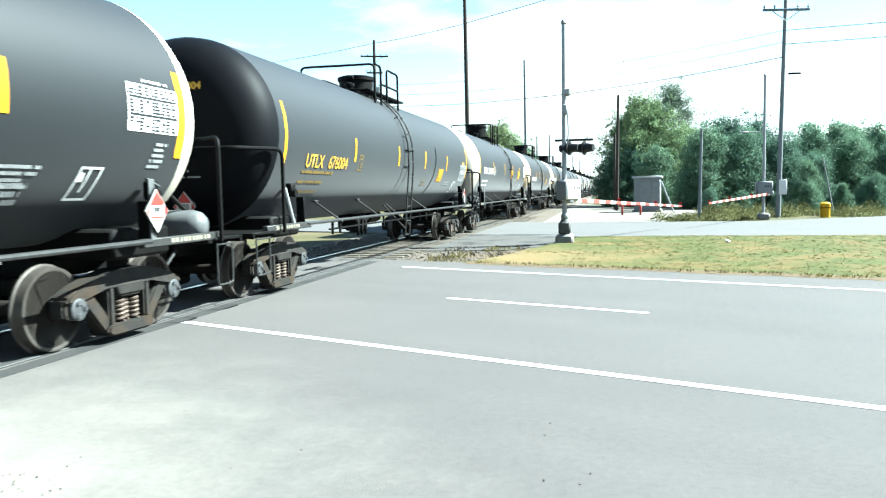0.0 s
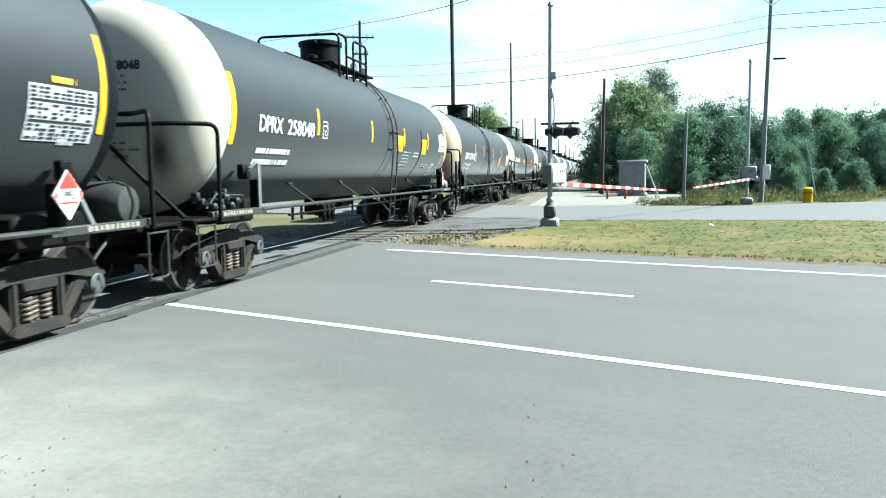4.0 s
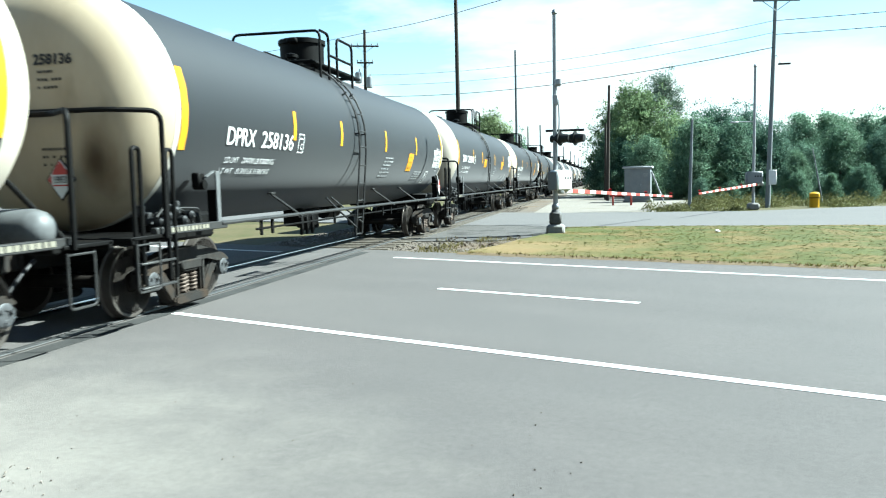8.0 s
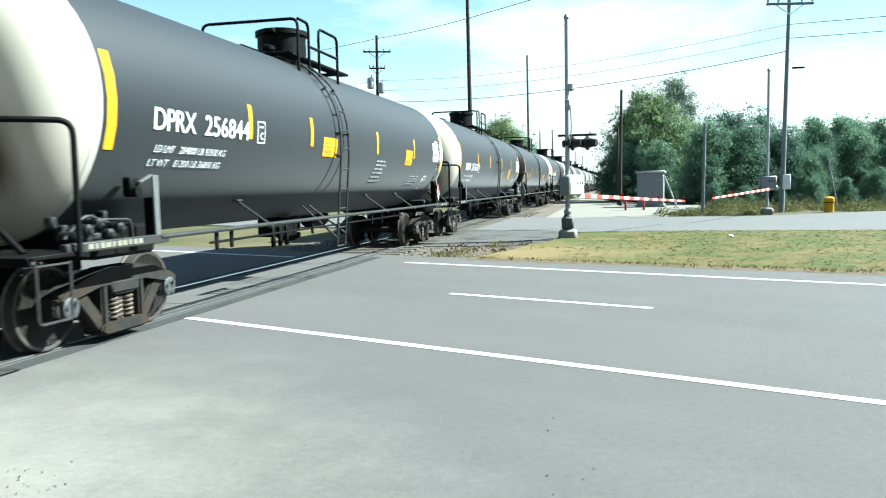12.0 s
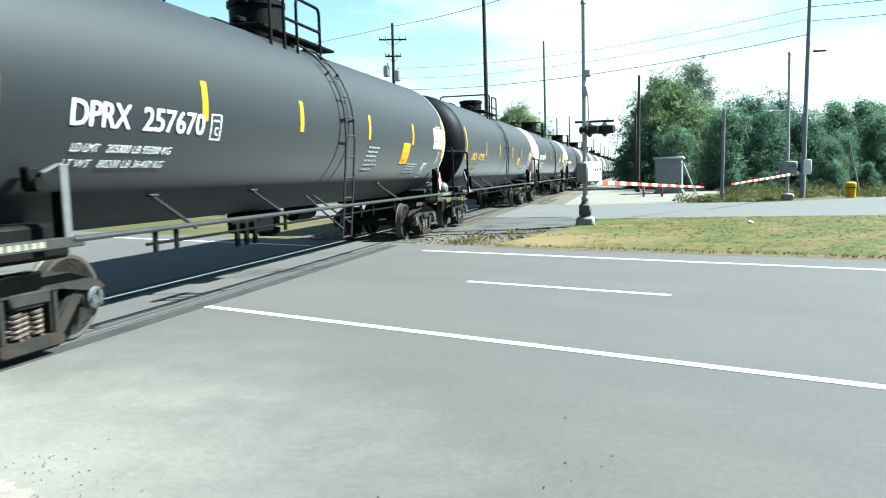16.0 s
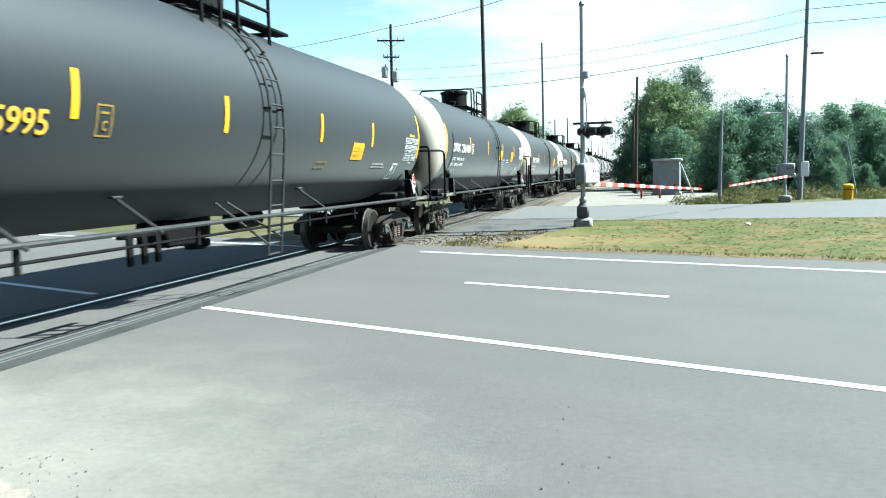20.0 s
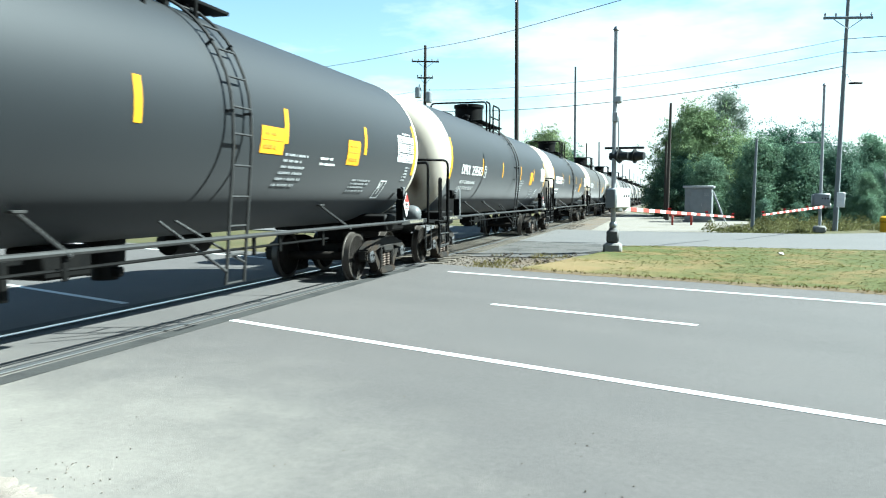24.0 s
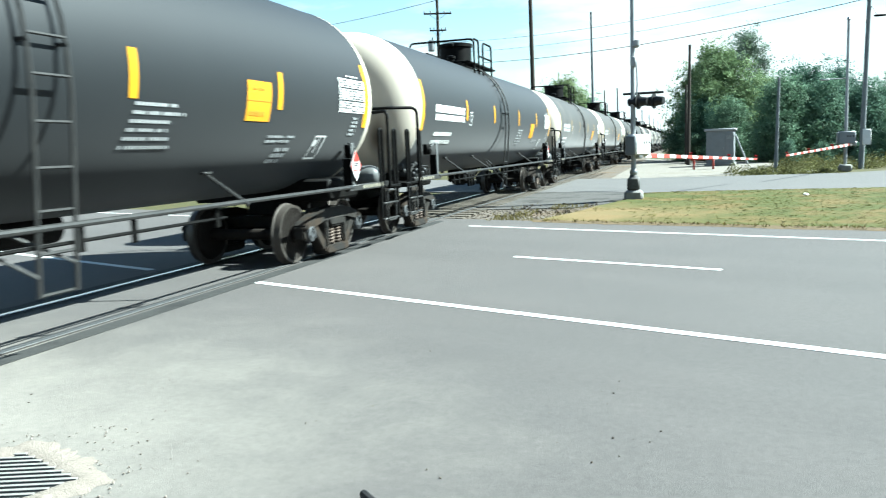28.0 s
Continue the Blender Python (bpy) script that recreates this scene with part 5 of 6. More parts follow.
    word_on_shell("class_letter", "C", yk + 0.08, zk + 0.06, 0.14, 0.08, PRINT_W if white else PRINT_YD, tank, 0.004)
    part("test_print", lambda bm: bars(bm, ys[3] + 0.1, 2.22 if white else 1.92, 0.85 if white else 0.6, 0.034, 6 if white else 2, 0.085, seed + 2, slant=-0.02), PRINT_FADED if white else PRINT_YD, tank, "block of small stencilled lines", key=f"test{seed % 3}{white}{ys[3]}", kind="stuff")
    part("tail_print", lambda bm: bars(bm, 12.42, 1.92, 0.95, 0.032, 4 if amber == 1 else 2, 0.06, seed + 3, slant=-0.02), PRINT_FADED, tank, "small stencilled lines", key=f"tail{seed % 3}{white}", kind="stuff")
    if index in (2, 7):
        part("test_print", lambda bm: bars(bm, ys[3] + 1.25, 2.22, 0.6, 0.035, 2, 0.085, seed + 5), PRINT_W if white else PRINT_FADED, tank, "block of small stencilled lines", key=f"testb{seed % 3}{white}{ys[3]}", kind="stuff")
    part("stencil_frame", lambda bm: stencil_frame(bm, 13.74, 1.62, 0.34, 0.06), PRINT_W, tank, "white stencilled frame", key="stfr")
    part("panel_note", lambda bm: bars(bm, 14.95, 2.22, 0.27, 0.035, 5, 0.062, seed + 7, slant=-0.02), PRINT_FADED, tank, "narrow block of small lettering", key=f"note{seed % 3}", kind="stuff")
    data_panel(car, 14.39, sheet_of.get("panel", 2.36 if white else 2.04), seed, white)
    for y0, y1, z0, z1 in sheet_of.get("amber", ((11.66, 12.27, 2.00, 2.48),)):
        zc = (z0 + z1) / 2
        sq = part("amber_panel", lambda bm: patch(bm, y0, y1, z0, z1, 0.007), PLACARD_Y, tank, "amber notice panel", key=f"amber{y0}{z0}")
        part("notice_seam", lambda bm: patch(bm, y0 + 0.03, y1 - 0.02, zc, zc + 0.012, 0.0125, 0, 1), PRINT_B, sq, key=f"seam{y0}{z0}")
        part("notice_print", lambda bm: [bars(bm, y0 + 0.1, z1 - 0.11, 0.42, 0.03, 1, 0.1, 4, 0.0125), bars(bm, y0 + 0.08, z0 + 0.07, 0.42, 0.05, 1, 0.1, 5, 0.0125)], PRINT_B, sq, key=f"notice{y0}{z0}", kind="stuff")
    for y in sheet_of.get("struts", (2.6, 5.1, 11.2)):
        part("strut", lambda bm: [pipe(bm, [(1.05, y + 0.38, 1.49), (1.53, y + 0.44, 1.14), (1.58, y + 0.45, 1.10)], 0.023, 6), box(bm, (1.05, y + 0.38, 1.50), (0.10, 0.16, 0.03), 0.006)], PIPE, car, key=f"strut{y}")
    ladder(car, ladder_y)
    part("brake_rod", lambda bm: [pipe(bm, [(1.45, 2.2, 0.98), (1.45, 11.2, 0.98)], 0.018, 6)] + [box(bm, (1.46, y, 1.02), (0.03, 0.07, 0.28), 0.005) for y in (2.35, 2.75, 5.6, 8.9, 9.6, 11.0)], FRAME, car, "thin rod on hangers below the side pipe", key="brakerod")
    part("hanger", lambda bm: [box(bm, (1.15, 4.7 + 0.26 * i, 0.90), (0.05, 0.09, 0.36), 0.01) for i in range(3)] + [box(bm, (1.12, 5.0, 1.06), (0.08, 0.9, 0.06), 0.01)], FRAME, car, "black brake hangers", key="hanger")
    # placards at the tail's near side and on the leading end
    flammable_placard(car, pose(1.56, 14.78, 1.48, 0, 0, 5))
    px, pz = {3: (0.40, 1.80), 8: (0.23, 1.52)}.get(index, (0.08, 1.46) if white else (0.22, 1.53))
    flammable_placard(car, pose(px + 0.08, -0.78, pz - 0.05, 0, 0, -105) @ Matrix.Scale(0.92, 4))
    return car


def bars_head(bm, seed):
    rnd = random.Random(seed)
    for i in range(6):
        x, z = 0.17, 2.98 - 0.09 * i - (0.62 if i > 2 else 0)
        end = x + rnd.uniform(0.15, 0.42)
        while x < end:
            k = rnd.uniform(0.018, 0.034)
            bm.faces.new([bm.verts.new(head_point(a, b, 0.012)) for a, b in ((x, z), (x + k, z), (x + k, z + 0.03), (x, z + 0.03))])
            x += k + (0.018 if rnd.random() < 0.8 else 0.06)


CARS = [
    tank_car(0, "", "", "white", 1, "", True, 7.5, 2),
    tank_car(1, "UTLX", "676004", "black", 3, "", True, 7.58, 1),
    tank_car(2, "DPRX", "258048", "white", 2, "", True, 8.66, 4, 6.75),
    tank_car(3, "DPRX", "258136", "white", 1, "caged", True, 7.05, 3, 6.25, (("LD LMT", "204700 LB 92800 KG"), ("LT WT", "81300 LB 36900 KG"))),
    tank_car(4, "DPRX", "256844", "white", 2, "", True, 6.95, 6, 5.65, (("LD LMT", "204800 LB 92900 KG"), ("LT WT", "81200 LB 36800 KG"))),
    tank_car(5, "DPRX", "257670", "white", 1, "", True, 8.1, 2, 6.3, (("LD LMT", "205800 LB 93300 KG"), ("LT WT", "80200 LB 36400 KG"))),
    tank_car(6, "UTLX", "675995", "black", 3, "", True, 7.6, 5),
    tank_car(7, "DPRX", "256449", "white", 2, "", True, 8.41, 8, 6.6, (("LD LMT", "205800 LB 93350 KG"), ("LT WT", "80200 LB 36400 KG"))),
    tank_car(8, "DPRX", "258305", "white", 1, "caged", True, 8.58, 10, 6.3, (("LD LMT", "204300 LB 92650 KG"), ("LT WT", "81700 LB 37050 KG"))),
    tank_car(9, "", "", "white", 1, "caged", True, 7.5, 7),
    tank_car(10, "", "", "white", 2, "", True, 7.6, 9),
    tank_car(11, "", "", "white", 1, "", True, 7.8, 4),
]
for k in range(12, 27):
    CARS.append(tank_car(k, "", "", "black" if k in (13, 18, 23) else "white", 1, "", False, 7.6, k))


def far_car(k):
    """A car so far up the line that only its tank, ends, dome, trucks and sill tell."""
    white = k not in (29, 33, 34, 40, 45)
    car = thing("tank_car", pose(TRACK_X, 0, 0), "dusty black railway tank car far up the line, painted paler for haze", "tank car", "cars of the train")
    # shell colour carries the paling by haze and sheen, besides dust
    part("tank", shell, TANK_GREY, car, "dusty black cylindrical tank shell, painted paler on far cars", key="shellfar")
    for front in (True, False):
        part("domed_end", head(front), HEAD_WHITE if white else HEAD_BLACK, car, "cream-white stained domed end" if white else "black domed end", key=f"head{front}{white}")
    part("dome", lambda bm: lathe(bm, [(Z_TANK + R_TANK - 0.1, 0.5), (Z_TANK + R_TANK + 0.5, 0.5), (Z_TANK + R_TANK + 0.55, 0.001)], 16, "z", (0, 7.85, 0)), FRAME, car, "black cylindrical manway dome", key="domefar")
    part("sill", lambda bm: [box(bm, (s * 1.5, LEN / 2, 1.12), (0.07, LEN + 1.4, 0.1), 0.01) for s in (1, -1)] + [box(bm, (0, LEN / 2, 1.0), (0.5, LEN + 2.0, 0.3), 0.02)], FRAME, car, "black underframe", key="sillfar")
    for y in (0.85, LEN - 0.85):
        part("truck", lambda bm: [box(bm, (s * 1.0, 0, 0.6), (0.2, 2.0, 0.3), 0.04) for s in (1, -1)] + [lathe(bm, [(-0.83, 0.001), (-0.83, 0.46), (0.83, 0.46), (0.83, 0.001)], 16, "x", (0, d, 0.472)) for d in (-0.89, 0.89)], CAST, car, "dusty cast-steel truck", pose(0, y, 0), "truckfar")
    return car


for k in range(27, 48):
    CARS.append(far_car(k))

# ---- poles, wires, signals ----


def utility_pole(x, y, h, r, mat, label, arms=(), lean=(0, 0)):
    p = thing("utility_pole", pose(x, y, -0.06), label, "utility pole", "utility poles")
    part("pole", lambda bm: pipe(bm, [(lean[0] * k, lean[1] * k, h * k) for k in (0, 0.25, 0.5, 0.75, 1)], r, 12, r * 0.62), mat, p)
    for z, w, a in arms:
        arm = part("crossarm", lambda bm: box(bm, (0, -r * 0.8, 0), (w, 0.10, 0.12), 0.01), mat, p, "", Matrix.Translation((lean[0] * z / h, lean[1] * z / h, z)) @ Matrix.Rotation(radians(a), 4, "Z"))
        for k in (-0.47, -0.25, 0.25, 0.47):
            part("insulator", lambda bm: lathe(bm, [(0.05, 0.03), (0.12, 0.03), (0.13, 0.06), (0.18, 0.06), (0.20, 0.03), (0.25, 0.03)], 8, "z"), ALU, arm, at=pose(k * w, -r * 0.8, 0), key="insulator")
        part("arm_brace", lambda bm: [pipe(bm, [(s * w * 0.3, -r * 0.8, -0.05), (0, -r * 0.8, -0.55)], 0.02, 5) for s in (1, -1)], STEEL, arm)
    return p


def transformer(p, x, y, z):
    part("transformer", lambda bm: [lathe(bm, [(z, 0.2), (z + 0.05, 0.26), (z + 0.8, 0.26), (z + 0.85, 0.2), (z + 0.9, 0.1)], 16, "z", (x, y, 0)), lathe(bm, [(z + 0.88, 0.05), (z + 1.1, 0.04)], 8, "z", (x + 0.1, y, 0))], STEEL, p, "grey can transformer")


def wire(a, b, sag, r=0.008, n=14):
    a, b = Vector(a), Vector(b)
    pts = [a + (b - a) * (i / n) - Vector((0, 0, sag * 4 * (i / n) * (1 - i / n))) for i in range(n + 1)]
    tagged(part("wire", lambda bm: pipe(bm, pts, r * 1.6, 5), WIRE), "thin dark overhead wire between poles", "wire", "overhead wires")


big = utility_pole(8.38, 43.3, 12.6, 0.13, POLE_WOOD, "tall weathered grey wooden utility pole with a crossarm", ((10.7, 2.4, 12),), (0.25, 0))
lamp = part("lamp_arm", lambda bm: pipe(bm, [(0.15, 0, 7.95), (0.32, -0.05, 7.90), (0.50, -0.1, 7.52)], 0.025, 6), STEEL, big)
part("lamp_head", lambda bm: box(bm, (0.68, -0.1, 7.45), (0.62, 0.16, 0.09), 0.03), FRAME, lamp, "dark flat lamp head")
poleA = utility_pole(-18.95, 60, 13.9, 0.17, POLE_DARK, "dark wooden utility pole with crossarms and transformers", ((12.6, 2.2, 20), (11.3, 1.3, 20)), (0.1, 0))
transformer(poleA, -0.45, -0.2, 9.7)
transformer(poleA, 0.45, -0.2, 9.3)
for k in range(9):
    yy = 48 + 31.5 * k
    utility_pole(-9.03 + 0.12 * (k % 2), yy, (15.6, 14.9, 9.5, 9.0, 9.0, 9.0, 9.0, 9.0, 9.0)[k], 0.16, POLE_DARK if k == 0 else POLE_WOOD, "tall slim wooden pole in a line beside the railway", ((14.3, 1.1, 0),) if k == 0 else (), (-0.1, 0))
utility_pole(0.14, 60, 8.7, 0.15, POLE_DARK, "dark bare wooden pole beside the signal hut", (), (0.12, 0))
utility_pole(0.0, 62, 6.0, 0.12, POLE_DARK, "shorter dark pole close beside another")
utility_pole(4.27, 41.8, 4.65, 0.095, POLE_WOOD, "short pale wooden post at the yard's edge", (), (0.10, 0))
utility_pole(-9.8, 100, 8.6, 0.12, POLE_DARK, "short dark pole beyond the train")
utility_pole(11.9, 46.5, 3.2, 0.05, POLE_WOOD, "thin leaning stake among the weeds", (), (-0.6, 0))
for z0, z1 in ((8.6, 8.25), (9.5, 9.0), (10.3, 9.6)):
    r = 0.012 if z0 < 9 else 0.007
    wire((-60, 86, z0 + 1.5), (-18.9, 60, z0), 0.5, r, 14)
    wire((-18.9, 60, z0), (8.5, 43.2, z1), 0.7, r, 20)
wire((-32, 66, 13.5), (-18.9, 60, 13.6), 0.1, 0.012, 14)
wire((-18.9, 60, 13.6), (-9.0, 48, 12.1), 0.1, 0.012, 10)
wire((-9.0, 48, 12.1), (30, 22, 14.3), 0.15, 0.012, 20)
for z in (9.6, 8.9):
    wire((8.6, 43.2, z), (60, 30, z + 1.0), 0.6, 0.010, 16)


def flasher(parent, m):
    """One red flashing lamp: round black backing plate, hood and lens."""
    f = part("flasher", lambda bm: lathe(bm, [(0.0, 0.001), (0.0, 0.215), (0.02, 0.215), (0.02, 0.001)], 24, "y"), BLACK, parent, "black round crossing flasher", m, "flasher")
    part("hood", lambda bm: [lathe(bm, [(-0.28, 0.11), (-0.02, 0.15), (-0.02, 0.13), (-0.28, 0.095)], 16, "y")], BLACK, f, key="hood")
    part("lens", lambda bm: lathe(bm, [(-0.05, 0.001), (-0.04, 0.12), (-0.01, 0.12)], 16, "y"), LENS_RED, f, key="lens")


def gate_arm(parent, pivot, direction, length, slope):
    d = Vector((direction[0], direction[1], 0)).normalized()
    n = 22
    for i in range(n):
        a, b = length * i / n, length * (i + 1) / n
        h0 = 0.085 - 0.04 * i / n
        c = Vector(pivot) + d * (a + b) / 2 + Vector((0, 0, slope * (a + b) / 2))
        rot = Matrix.Rotation(math.atan2(d.y, d.x), 4, "Z") @ Matrix.Rotation(-math.atan(slope), 4, "Y")
        part("arm_band", lambda bm: box(bm, c, (b - a, 0.04, h0 * 1.5), 0.006, rot), RED if i % 2 else WHITE, parent, "red stripe" if i % 2 else "white stripe")
    for k in (0.35, 0.7, 0.99):
        c = Vector(pivot) + d * length * k + Vector((0, 0, slope * length * k + 0.11))
        part("arm_lamp", lambda bm: lathe(bm, [(-0.05, 0.035), (0.05, 0.035)], 10, "x", c), LENS_RED, parent, "small red lamp on the arm")


def signal_mast(x, y, h, arm_dir, arm_len, slope, box_z, label, flashers=True, turn=0.0):
    s = thing("crossing_signal", pose(x, y, 0), label, "crossing signal", "crossing signals")
    part("foundation", lambda bm: [box(bm, (0, 0, 0.12), (0.54, 0.54, 0.34), 0.07)], CONCRETE, s, "weathered concrete foundation")
    if flashers:
        part("cast_base", lambda bm: [box(bm, (0, 0, 0.48), (0.36, 0.36, 0.38), 0.05), lathe(bm, [(0.66, 0.14), (0.76, 0.09)], 14, "z")], BASE, s, "dark cast-iron mast base")
    part("mast", lambda bm: pipe(bm, [(0, 0, 0.3), (0, 0, h)], 0.075, 12, 0.06), ALU, s, "aluminium-grey mast")
    if flashers:
        part("mast_collar", lambda bm: lathe(bm, [(0.74, 0.09), (0.77, 0.11), (0.86, 0.11), (0.90, 0.09)], 14, "z"), STEEL, s)
    part("cap", lambda bm: lathe(bm, [(h, 0.06), (h + 0.05, 0.09), (h + 0.14, 0.05), (h + 0.16, 0.001)], 12, "z"), STEEL, s)
    b = part("gate_mechanism", lambda bm: box(bm, (0, -0.20, box_z), (0.74, 0.32, 0.60), 0.04), WHITE if flashers else GALV_HUT, s, "white gate mechanism case" if flashers else "grey gate mechanism case", pose(0, 0, 0, 0, 0, turn))
    part("case_side", lambda bm: box(bm, (-0.395, -0.18, box_z - 0.02), (0.05, 0.34, 0.55), 0.02), GALV_HUT, b)
    part("label_plate", lambda bm: [box(bm, (0.02 + 0.12 * i, -0.362, box_z + 0.06), (0.06, 0.004, 0.08)) for i in range(3)], PRINT_K, b, kind="stuff")
    part("counterweight", lambda bm: box(bm, (0.30, 0.05, box_z - 0.30), (0.35, 0.12, 0.22), 0.03), STEEL, b)
    part("arm_bracket", lambda bm: pipe(bm, [(0.22, -0.02, box_z - 0.02), (0.28, 0.06, box_z - 0.20), (0.34, 0.16, box_z - 0.32)], 0.10, 8, 0.07), WHITE if flashers else GALV_HUT, s, "pale bracket that carries the arm")
    gate_arm(s, (0.30, 0.10, box_z - 0.32), arm_dir, arm_len, slope)
    if flashers:
        z = 2.98
        part("flasher_arm", lambda bm: pipe(bm, [(-0.28, 0, z + 0.12), (0.86, 0, z + 0.12)], 0.035, 8), BLACK, s)
        for fx, fy, a in ((0.16, 0.0, 69), (0.60, 0.1, 69), (0.14, 0.0, -111), (0.58, 0.1, -111)):
            flasher(s, pose(fx, fy, z - 0.12, 0, 0, a))
        part("junction_box", lambda bm: box(bm, (0.02, -0.1, 4.0), (0.16, 0.16, 0.3), 0.02), ALU, s)
        part("bell", lambda bm: lathe(bm, [(4.4, 0.05), (4.45, 0.12), (4.6, 0.12), (4.64, 0.04)], 14, "z", (0.1, -0.02, 0)), ALU, s)
        part("conduit", lambda bm: pipe(bm, rounded([(0.1, -0.04, 2.9), (0.13, -0.06, 3.4), (0.1, -0.06, 4.0)], 0.1), 0.02, 6), STEEL, s)
    return s


signal_mast(-1.48, 23.4, 6.5, (0.405, 0.914), 9.3, -0.045, 1.62, "aluminium crossing signal mast with black flashers and lowered striped gate", True, 58)
mast2 = signal_mast(7.2, 40.7, 6.95, (-0.42, -0.90), 9.0, -0.03, 1.55, "aluminium gate mast with a lowered red and white arm", False)
part("side_sign", lambda bm: box(bm, (0.85, -0.2, 1.55), (0.36, 0.05, 0.72), 0.02), WHITE, mast2, "white plate")
part("luminaire", lambda bm: [pipe(bm, [(0, 0, 4.3), (-0.9, 0, 4.32)], 0.025, 6), box(bm, (-0.95, 0, 4.30), (0.4, 0.15, 0.08), 0.03)], ALU, mast2)


def hut():
    h = thing("signal_hut", pose(2.25, 56.0, -0.05, 0, 0, -6), "grey sheet-metal signal hut with an overhanging pale roof", "hut")
    part("body", lambda bm: box(bm, (0, 0, 1.2), (1.75, 1.9, 2.3), 0.02), GALV_HUT, h)
    part("roof", lambda bm: box(bm, (0, 0, 2.42), (2.0, 2.15, 0.16), 0.03), ALU, h, "pale metal roof")
    part("plinth", lambda bm: box(bm, (0, 0, 0.08), (1.95, 2.1, 0.16), 0.02), CONCRETE, h)
    d = part("door", lambda bm: box(bm, (-0.1, -0.965, 1.2), (0.85, 0.03, 2.0), 0.01), GALV_HUT, h)
    part("handle", lambda bm: box(bm, (0.22, -0.99, 1.2), (0.04, 0.03, 0.2), 0.005), STEEL, d)
    part("vent", lambda bm: [box(bm, (0.55, -0.955, 2.0 - 0.06 * i), (0.3, 0.02, 0.03)) for i in range(4)], STEEL, h)
    part("stay", lambda bm: pipe(bm, [(0.95, -0.9, 2.1), (1.75, -1.0, 0.1)], 0.06, 8), ALU, h, "pale slanting stay")


hut()


def red_stand():
    s = thing("gate_stand", pose(1.0, 49.3, -0.05), "low red steel stand on white gravel", "stand")
    for x in (-0.55, 0.55):
        part("leg", lambda bm: box(bm, (0, 0, 0.3), (0.12, 0.5, 0.6), 0.02), RED, s, at=pose(x, 0, 0), key="standleg")
    part("beam", lambda bm: box(bm, (0, 0, 0.66), (1.5, 0.16, 0.16), 0.02), RED, s)


red_stand()


def bollard():
    b = thing("pedestal", pose(10.57, 42.9, -0.05), "yellow plastic cable pedestal in the weeds", "pedestal")
    part("body", lambda bm: lathe(bm, [(0, 0.24), (0.5, 0.235), (0.55, 0.26), (0.72, 0.25), (0.79, 0.16), (0.80, 0.001)], 20, "z"), YELLOW, b)
    part("band", lambda bm: lathe(bm, [(0.48, 0.24), (0.48, 0.248), (0.52, 0.248), (0.52, 0.24)], 20, "z"), FRAME, b)


bollard()
structure("patch_dark", lambda bm: blob(bm, (-3.1, 28.4), 1.0, 15, -0.012, 40, 0.3, -0.2, 0.3), RUBBER, "dark flat patch at the crossing's edge", "asphalt patch")

# ---- trees ----


def crown_mesh(name, mat, blobs, count, size, seed):
    """Leafy sprigs set over several uneven lobes: each sprig a tuft of small bent leaves, with gaps between the tufts."""
    rnd = random.Random(seed)
    vs, fs = [], []
    total = sum(b[3] ** 2 for b in blobs)
    per = 26
    for cx, cy, cz, r in blobs:
        mid = Vector((cx, cy, cz))
        for _ in range(int(count * r * r / total / per)):
            d = Vector((rnd.gauss(0, 1), rnd.gauss(0, 1), rnd.gauss(0, 1))).normalized()
            k = r * (0.5 + 0.5 * rnd.random() ** 0.5) * (1 + 1.0 * noise.noise(d * 1.7 + mid) + 0.5 * noise.noise(d * 5.0 + mid))
            tip = mid + Vector((d.x, d.y, d.z * 0.95)) * k
            way = (d + Vector((rnd.gauss(0, 0.5), rnd.gauss(0, 0.5), rnd.gauss(0.25, 0.5)))).normalized()
            spread = rnd.uniform(0.16, 0.36)
            for _ in range(per):
                off = Vector((rnd.gauss(0, 1), rnd.gauss(0, 1), rnd.gauss(0, 0.8))) * spread
                off -= way * off.dot(way) * 0.55
                p = tip + off
                n = (way + Vector((rnd.gauss(0, 0.4), rnd.gauss(0, 0.4), rnd.gauss(0, 0.4)))).normalized()
                u = Matrix.Rotation(rnd.uniform(0, 6.28), 3, n) @ n.orthogonal().normalized()
                v = n.cross(u)
                s = size * rnd.uniform(0.6, 1.3)
                i = len(vs)
                vs += [p - u * s, p - v * s * 0.55, p + u * s * 0.95 - n * s * 0.3, p + v * s * 0.55]
                fs += [(i, i + 1, i + 2), (i, i + 2, i + 3)]
    me = bpy.data.meshes.new(name)
    me.from_pydata([tuple(v) for v in vs], [], fs)
    me.materials.append(mat)
    return me


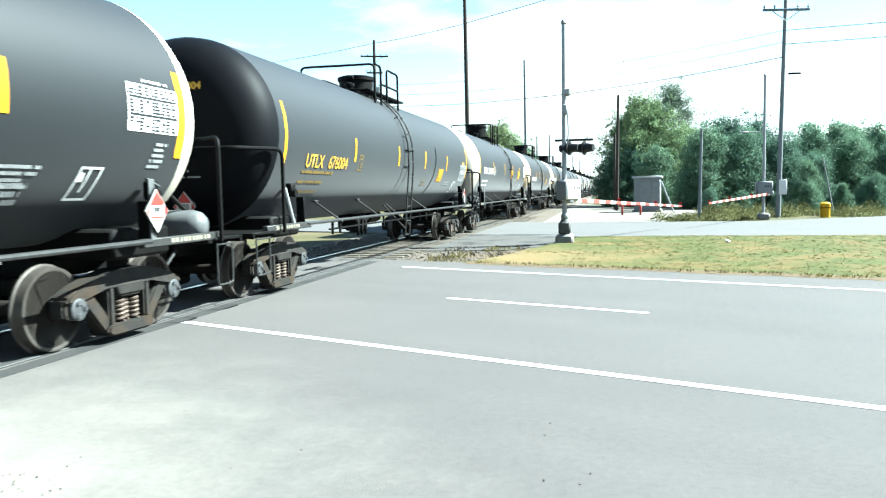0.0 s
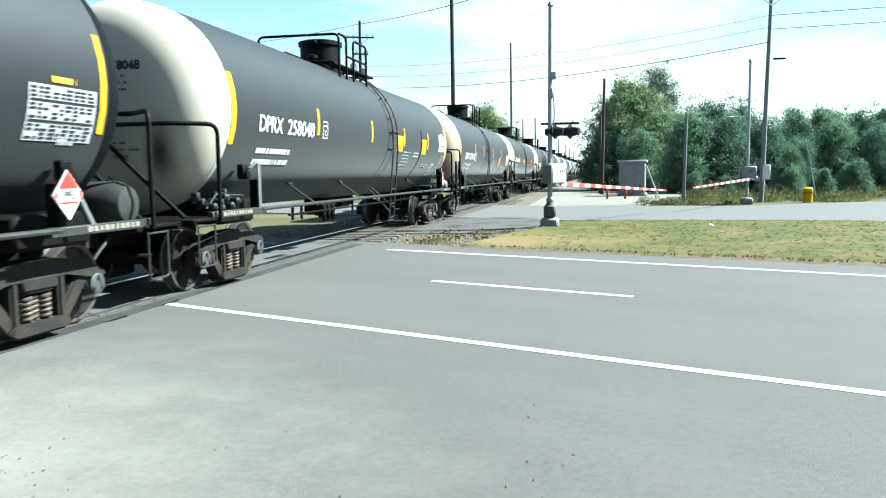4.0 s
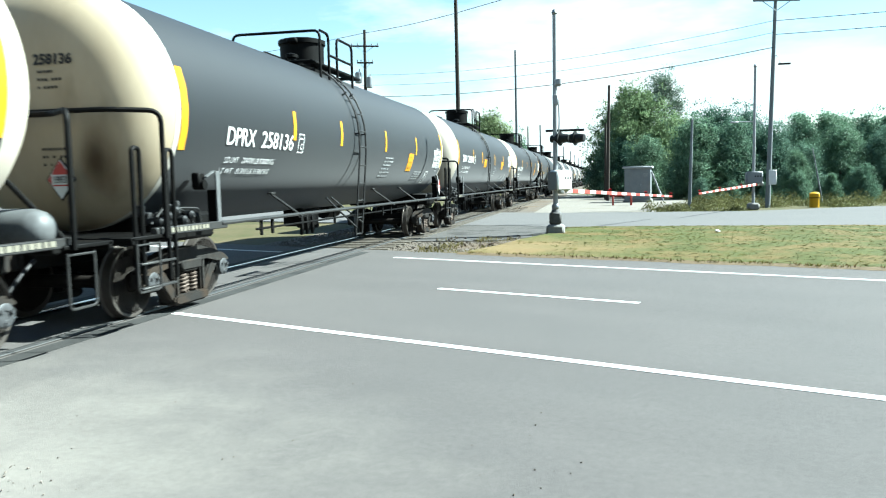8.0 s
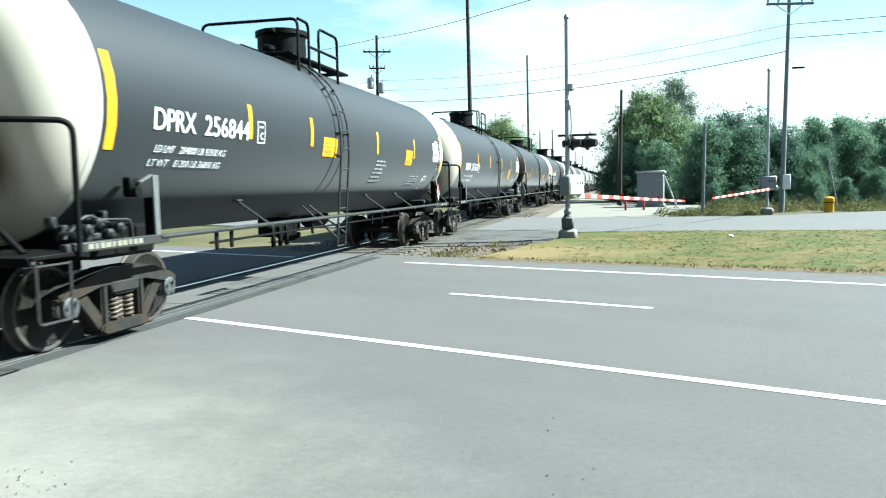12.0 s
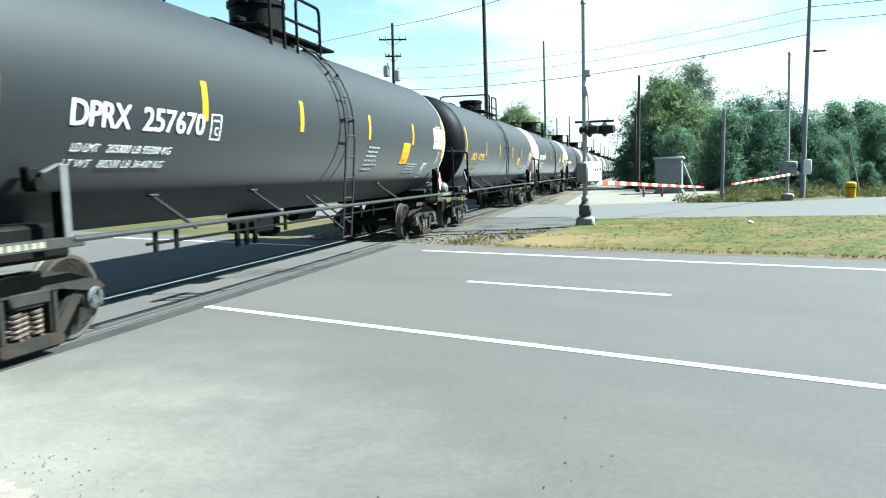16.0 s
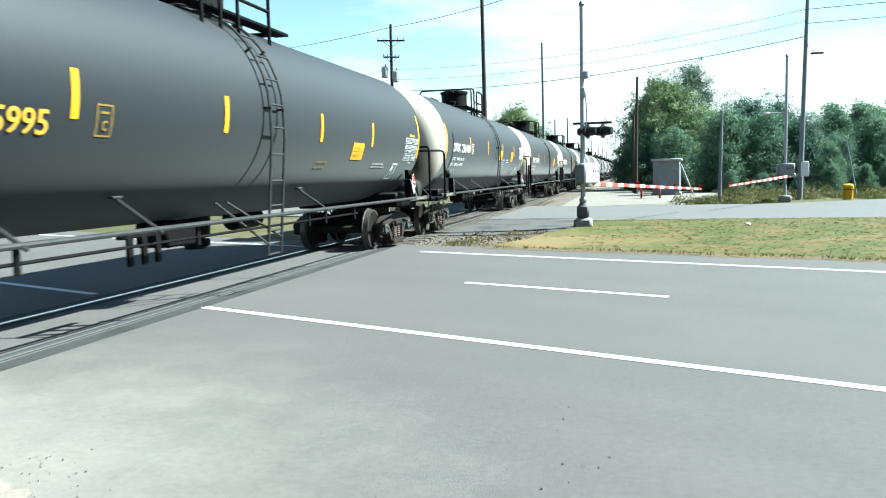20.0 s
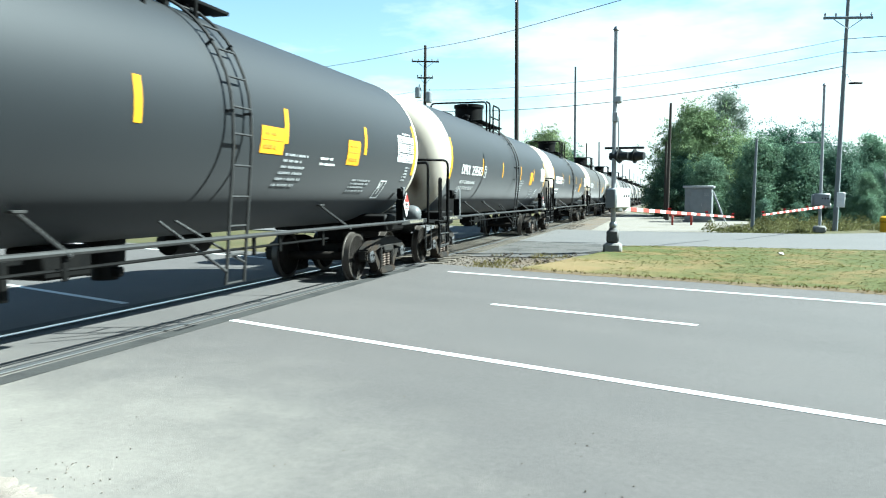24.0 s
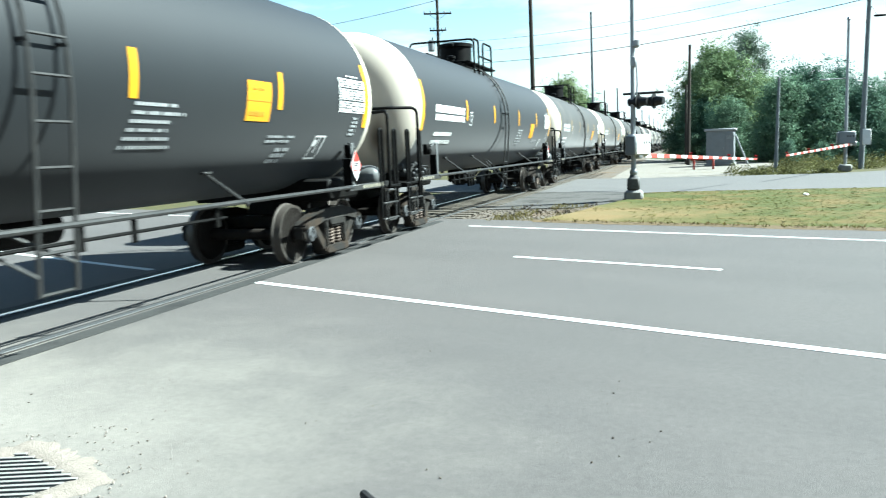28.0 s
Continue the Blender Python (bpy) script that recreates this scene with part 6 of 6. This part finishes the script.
def tree(name, h, width, mat, label, seed, trunk=0.2, lobes=11, count=5200, size=0.24, low=0.22, m=None):
    rnd = random.Random(seed)
    t = thing(name, m or Matrix(), label, "tree", "trees behind the crossing")
    blobs = []
    for i in range(lobes):
        z = h * (low + (0.92 - low) * (i + 0.5) / lobes)
        spread = width * 0.5 * math.sin(math.pi * min(0.97, (0.25 + 0.72 * (i + 0.5) / lobes)))
        a = i * 2.4 + rnd.uniform(-0.9, 0.9)
        r = width * rnd.uniform(0.15, 0.32)
        k = max(0.0, spread - r * 0.6) * rnd.uniform(0.6, 1.25)
        blobs.append((k * math.cos(a), k * math.sin(a), z, r))

    def wood(bm):
        pipe(bm, [(0, 0, 0), (0.06, 0.03, h * 0.25), (-0.05, 0.08, h * 0.5), (0.05, 0, h * 0.8)], trunk, 8, trunk * 0.3)
        for x, y, z, r in blobs:
            pipe(bm, [(0, 0, max(0.1 * h, z - h * 0.2)), (x * 0.5, y * 0.5, z - h * 0.06), (x, y, z)], trunk * 0.32, 5, trunk * 0.1)
    part("trunk", wood, BARK, t, "brown trunk and limbs")
    cr = new("crown", crown_mesh("crown", mat, blobs, count, size, seed + 100))
    cr.parent = t
    cr["label"] = "crown of many small leaves"
    return t


t_tall = tree("tree", 9.9, 7.8, LEAF_A, "tall olive-green broadleaf tree behind the hut", 3, 0.22, 30, 70000, 0.10, 0.05, pose(2.6, 74, -0.06))
t_top = tree("tree", 12.7, 4.4, LEAF_T, "thin-crowned taller tree rising behind the others", 5, 0.16, 11, 9000, 0.095, 0.70, pose(5.9, 84, -0.06))
t_mid = tree("tree", 7.1, 6.0, LEAF_B, "dark green bushy tree at the yard's edge", 7, 0.2, 24, 40000, 0.085, 0.03, pose(9.3, 70, -0.06))
t_low = tree("tree", 5.6, 4.6, LEAF_C, "vine-covered bushy tree in the treeline", 9, 0.15, 20, 32000, 0.08, 0.0, pose(6.8, 62, -0.06))
t_cone = tree("tree", 6.6, 3.6, LEAF_C, "dense vine-hung tree in the treeline", 13, 0.15, 21, 32000, 0.08, 0.0, pose(15.2, 66, -0.06))
rnd = random.Random(77)
# behind the yard, beyond the track, and along the treeline
spots = [(t_low, 0.3, 71, 0.85), (t_tall, 6.6, 78, 0.76), (t_top, 0.9, 80, 0.68), (t_mid, 1.5, 71, 0.72), (t_low, 3.4, 66, 0.8), (t_mid, 5.2, 76, 0.95), (t_low, 9.6, 63, 0.95), (t_mid, 12.4, 74, 1.0), (t_low, 12.6, 64, 0.9)]
spots += [(t_tall, -15.6, 104, 1.07), (t_mid, -19.5, 112, 1.05), (t_mid, -12.4, 120, 0.9), (t_mid, -13.0, 106, 1.1), (t_mid, -17.4, 108, 1.15), (t_low, -11.6, 104, 1.1)]
spots += [(t_cone, 17.6, 68, 1.02), (t_low, 14.2, 60, 0.62), (t_cone, 19.3, 70, 1.0), (t_low, 17.0, 62, 0.85), (t_mid, 22.2, 74, 0.9), (t_cone, 21.6, 66, 0.98), (t_low, 20.0, 62, 0.8), (t_cone, 24.4, 68, 0.95), (t_low, 23.6, 62, 0.85), (t_mid, 27.4, 72, 0.92), (t_cone, 28.6, 66, 1.0), (t_low, 27.0, 61, 0.8), (t_mid, 32.5, 72, 0.9), (t_cone, 34, 66, 1.1), (t_low, 31.0, 61, 0.85), (t_mid, 38, 70, 1.0), (t_cone, 42, 66, 1.1), (t_low, 36.0, 60, 0.9), (t_mid, 47, 68, 1.05), (t_cone, 53, 64, 1.1), (t_mid, 13.6, 84, 0.98), (t_mid, 18.6, 86, 0.85), (t_mid, 25.6, 86, 0.85), (t_mid, 31, 86, 0.85)]
spots += [(t_low, 6.0, 52, 0.26), (t_low, 7.6, 50, 0.22), (t_cone, 9.4, 49, 0.2), (t_low, 11.4, 50, 0.3), (t_cone, 13.0, 49, 0.27), (t_low, 15.2, 51, 0.36), (t_cone, 17.5, 50, 0.32), (t_low, 20.0, 50, 0.4), (t_cone, 12.0, 53, 0.5), (t_low, 23, 51, 0.42)]
for ob, x, y, k in spots:
    c = copy_thing(ob, pose(x, y, -0.06, 0, 0, rnd.uniform(0, 360)))
    c.scale = (k * rnd.uniform(0.92, 1.08), k * rnd.uniform(0.92, 1.08), k)

# ---- what moves ----
# seconds, and the place along the track of the leading band of the third car
RUN = [(0, 29.39), (0.5, 26.96), (1, 24.52), (1.5, 22.14), (2, 19.76), (2.5, 17.37), (3, 14.91), (3.5, 12.46), (5.5, 2.61), (6, 0.17), (6.5, -2.26), (7, -4.7), (7.5, -7.15), (8, -9.66), (8.5, -12.12), (9, -14.52), (9.5, -16.96), (10, -19.48), (10.5, -21.99), (11, -24.55), (11.5, -27.09), (12, -29.59), (12.5, -32.08), (14.5, -42.02), (15, -44.51), (15.5, -47.01), (16, -49.53), (16.5, -52.07), (17, -54.58), (17.5, -57.14), (18, -59.7), (18.5, -62.31), (19, -64.94), (19.5, -67.52), (20, -70.07), (20.5, -72.66), (22.5, -83.13), (23, -85.75), (23.5, -88.36), (24, -90.97), (24.5, -93.6), (25, -96.3), (25.5, -99.08), (26, -101.83), (26.5, -104.47), (27, -107.07), (27.5, -109.77), (28, -112.58)]


def run_at(t):
    for (a, p), (b, q) in zip(RUN, RUN[1:]):
        if t <= b:
            return p + (q - p) * (t - a) / (b - a)
    return RUN[-1][1]


def motions():
    for i, car in enumerate(CARS):
        rows = []
        for t, s in RUN:
            y = s + PITCH * (i - 2)
            a, b = track_x(y), track_x(y + LEN)
            rows.append((t, pose(a, y, 0, 0, 0, -math.degrees(math.atan2(b - a, LEN)))))
        walk(car, rows)
    for ws, y, i in SPINNING:
        # the wheels roll while their car is near; before and after they keep that pose
        near = [k for k in range(281) if -22 < run_at(k / 10) + PITCH * (i - 2) < 42] or [0]
        rows = [(k / 10, Matrix.Translation((0, y, 0.472)) @ Matrix.Rotation((run_at(k / 10) - RUN[0][1]) / 0.457, 4, "X")) for k in near]
        if near[0] > 0:
            rows.insert(0, (0.0, rows[0][1]))
        if near[-1] < 280:
            rows.append((28.0, rows[-1][1]))
        walk(ws, rows)


motions()
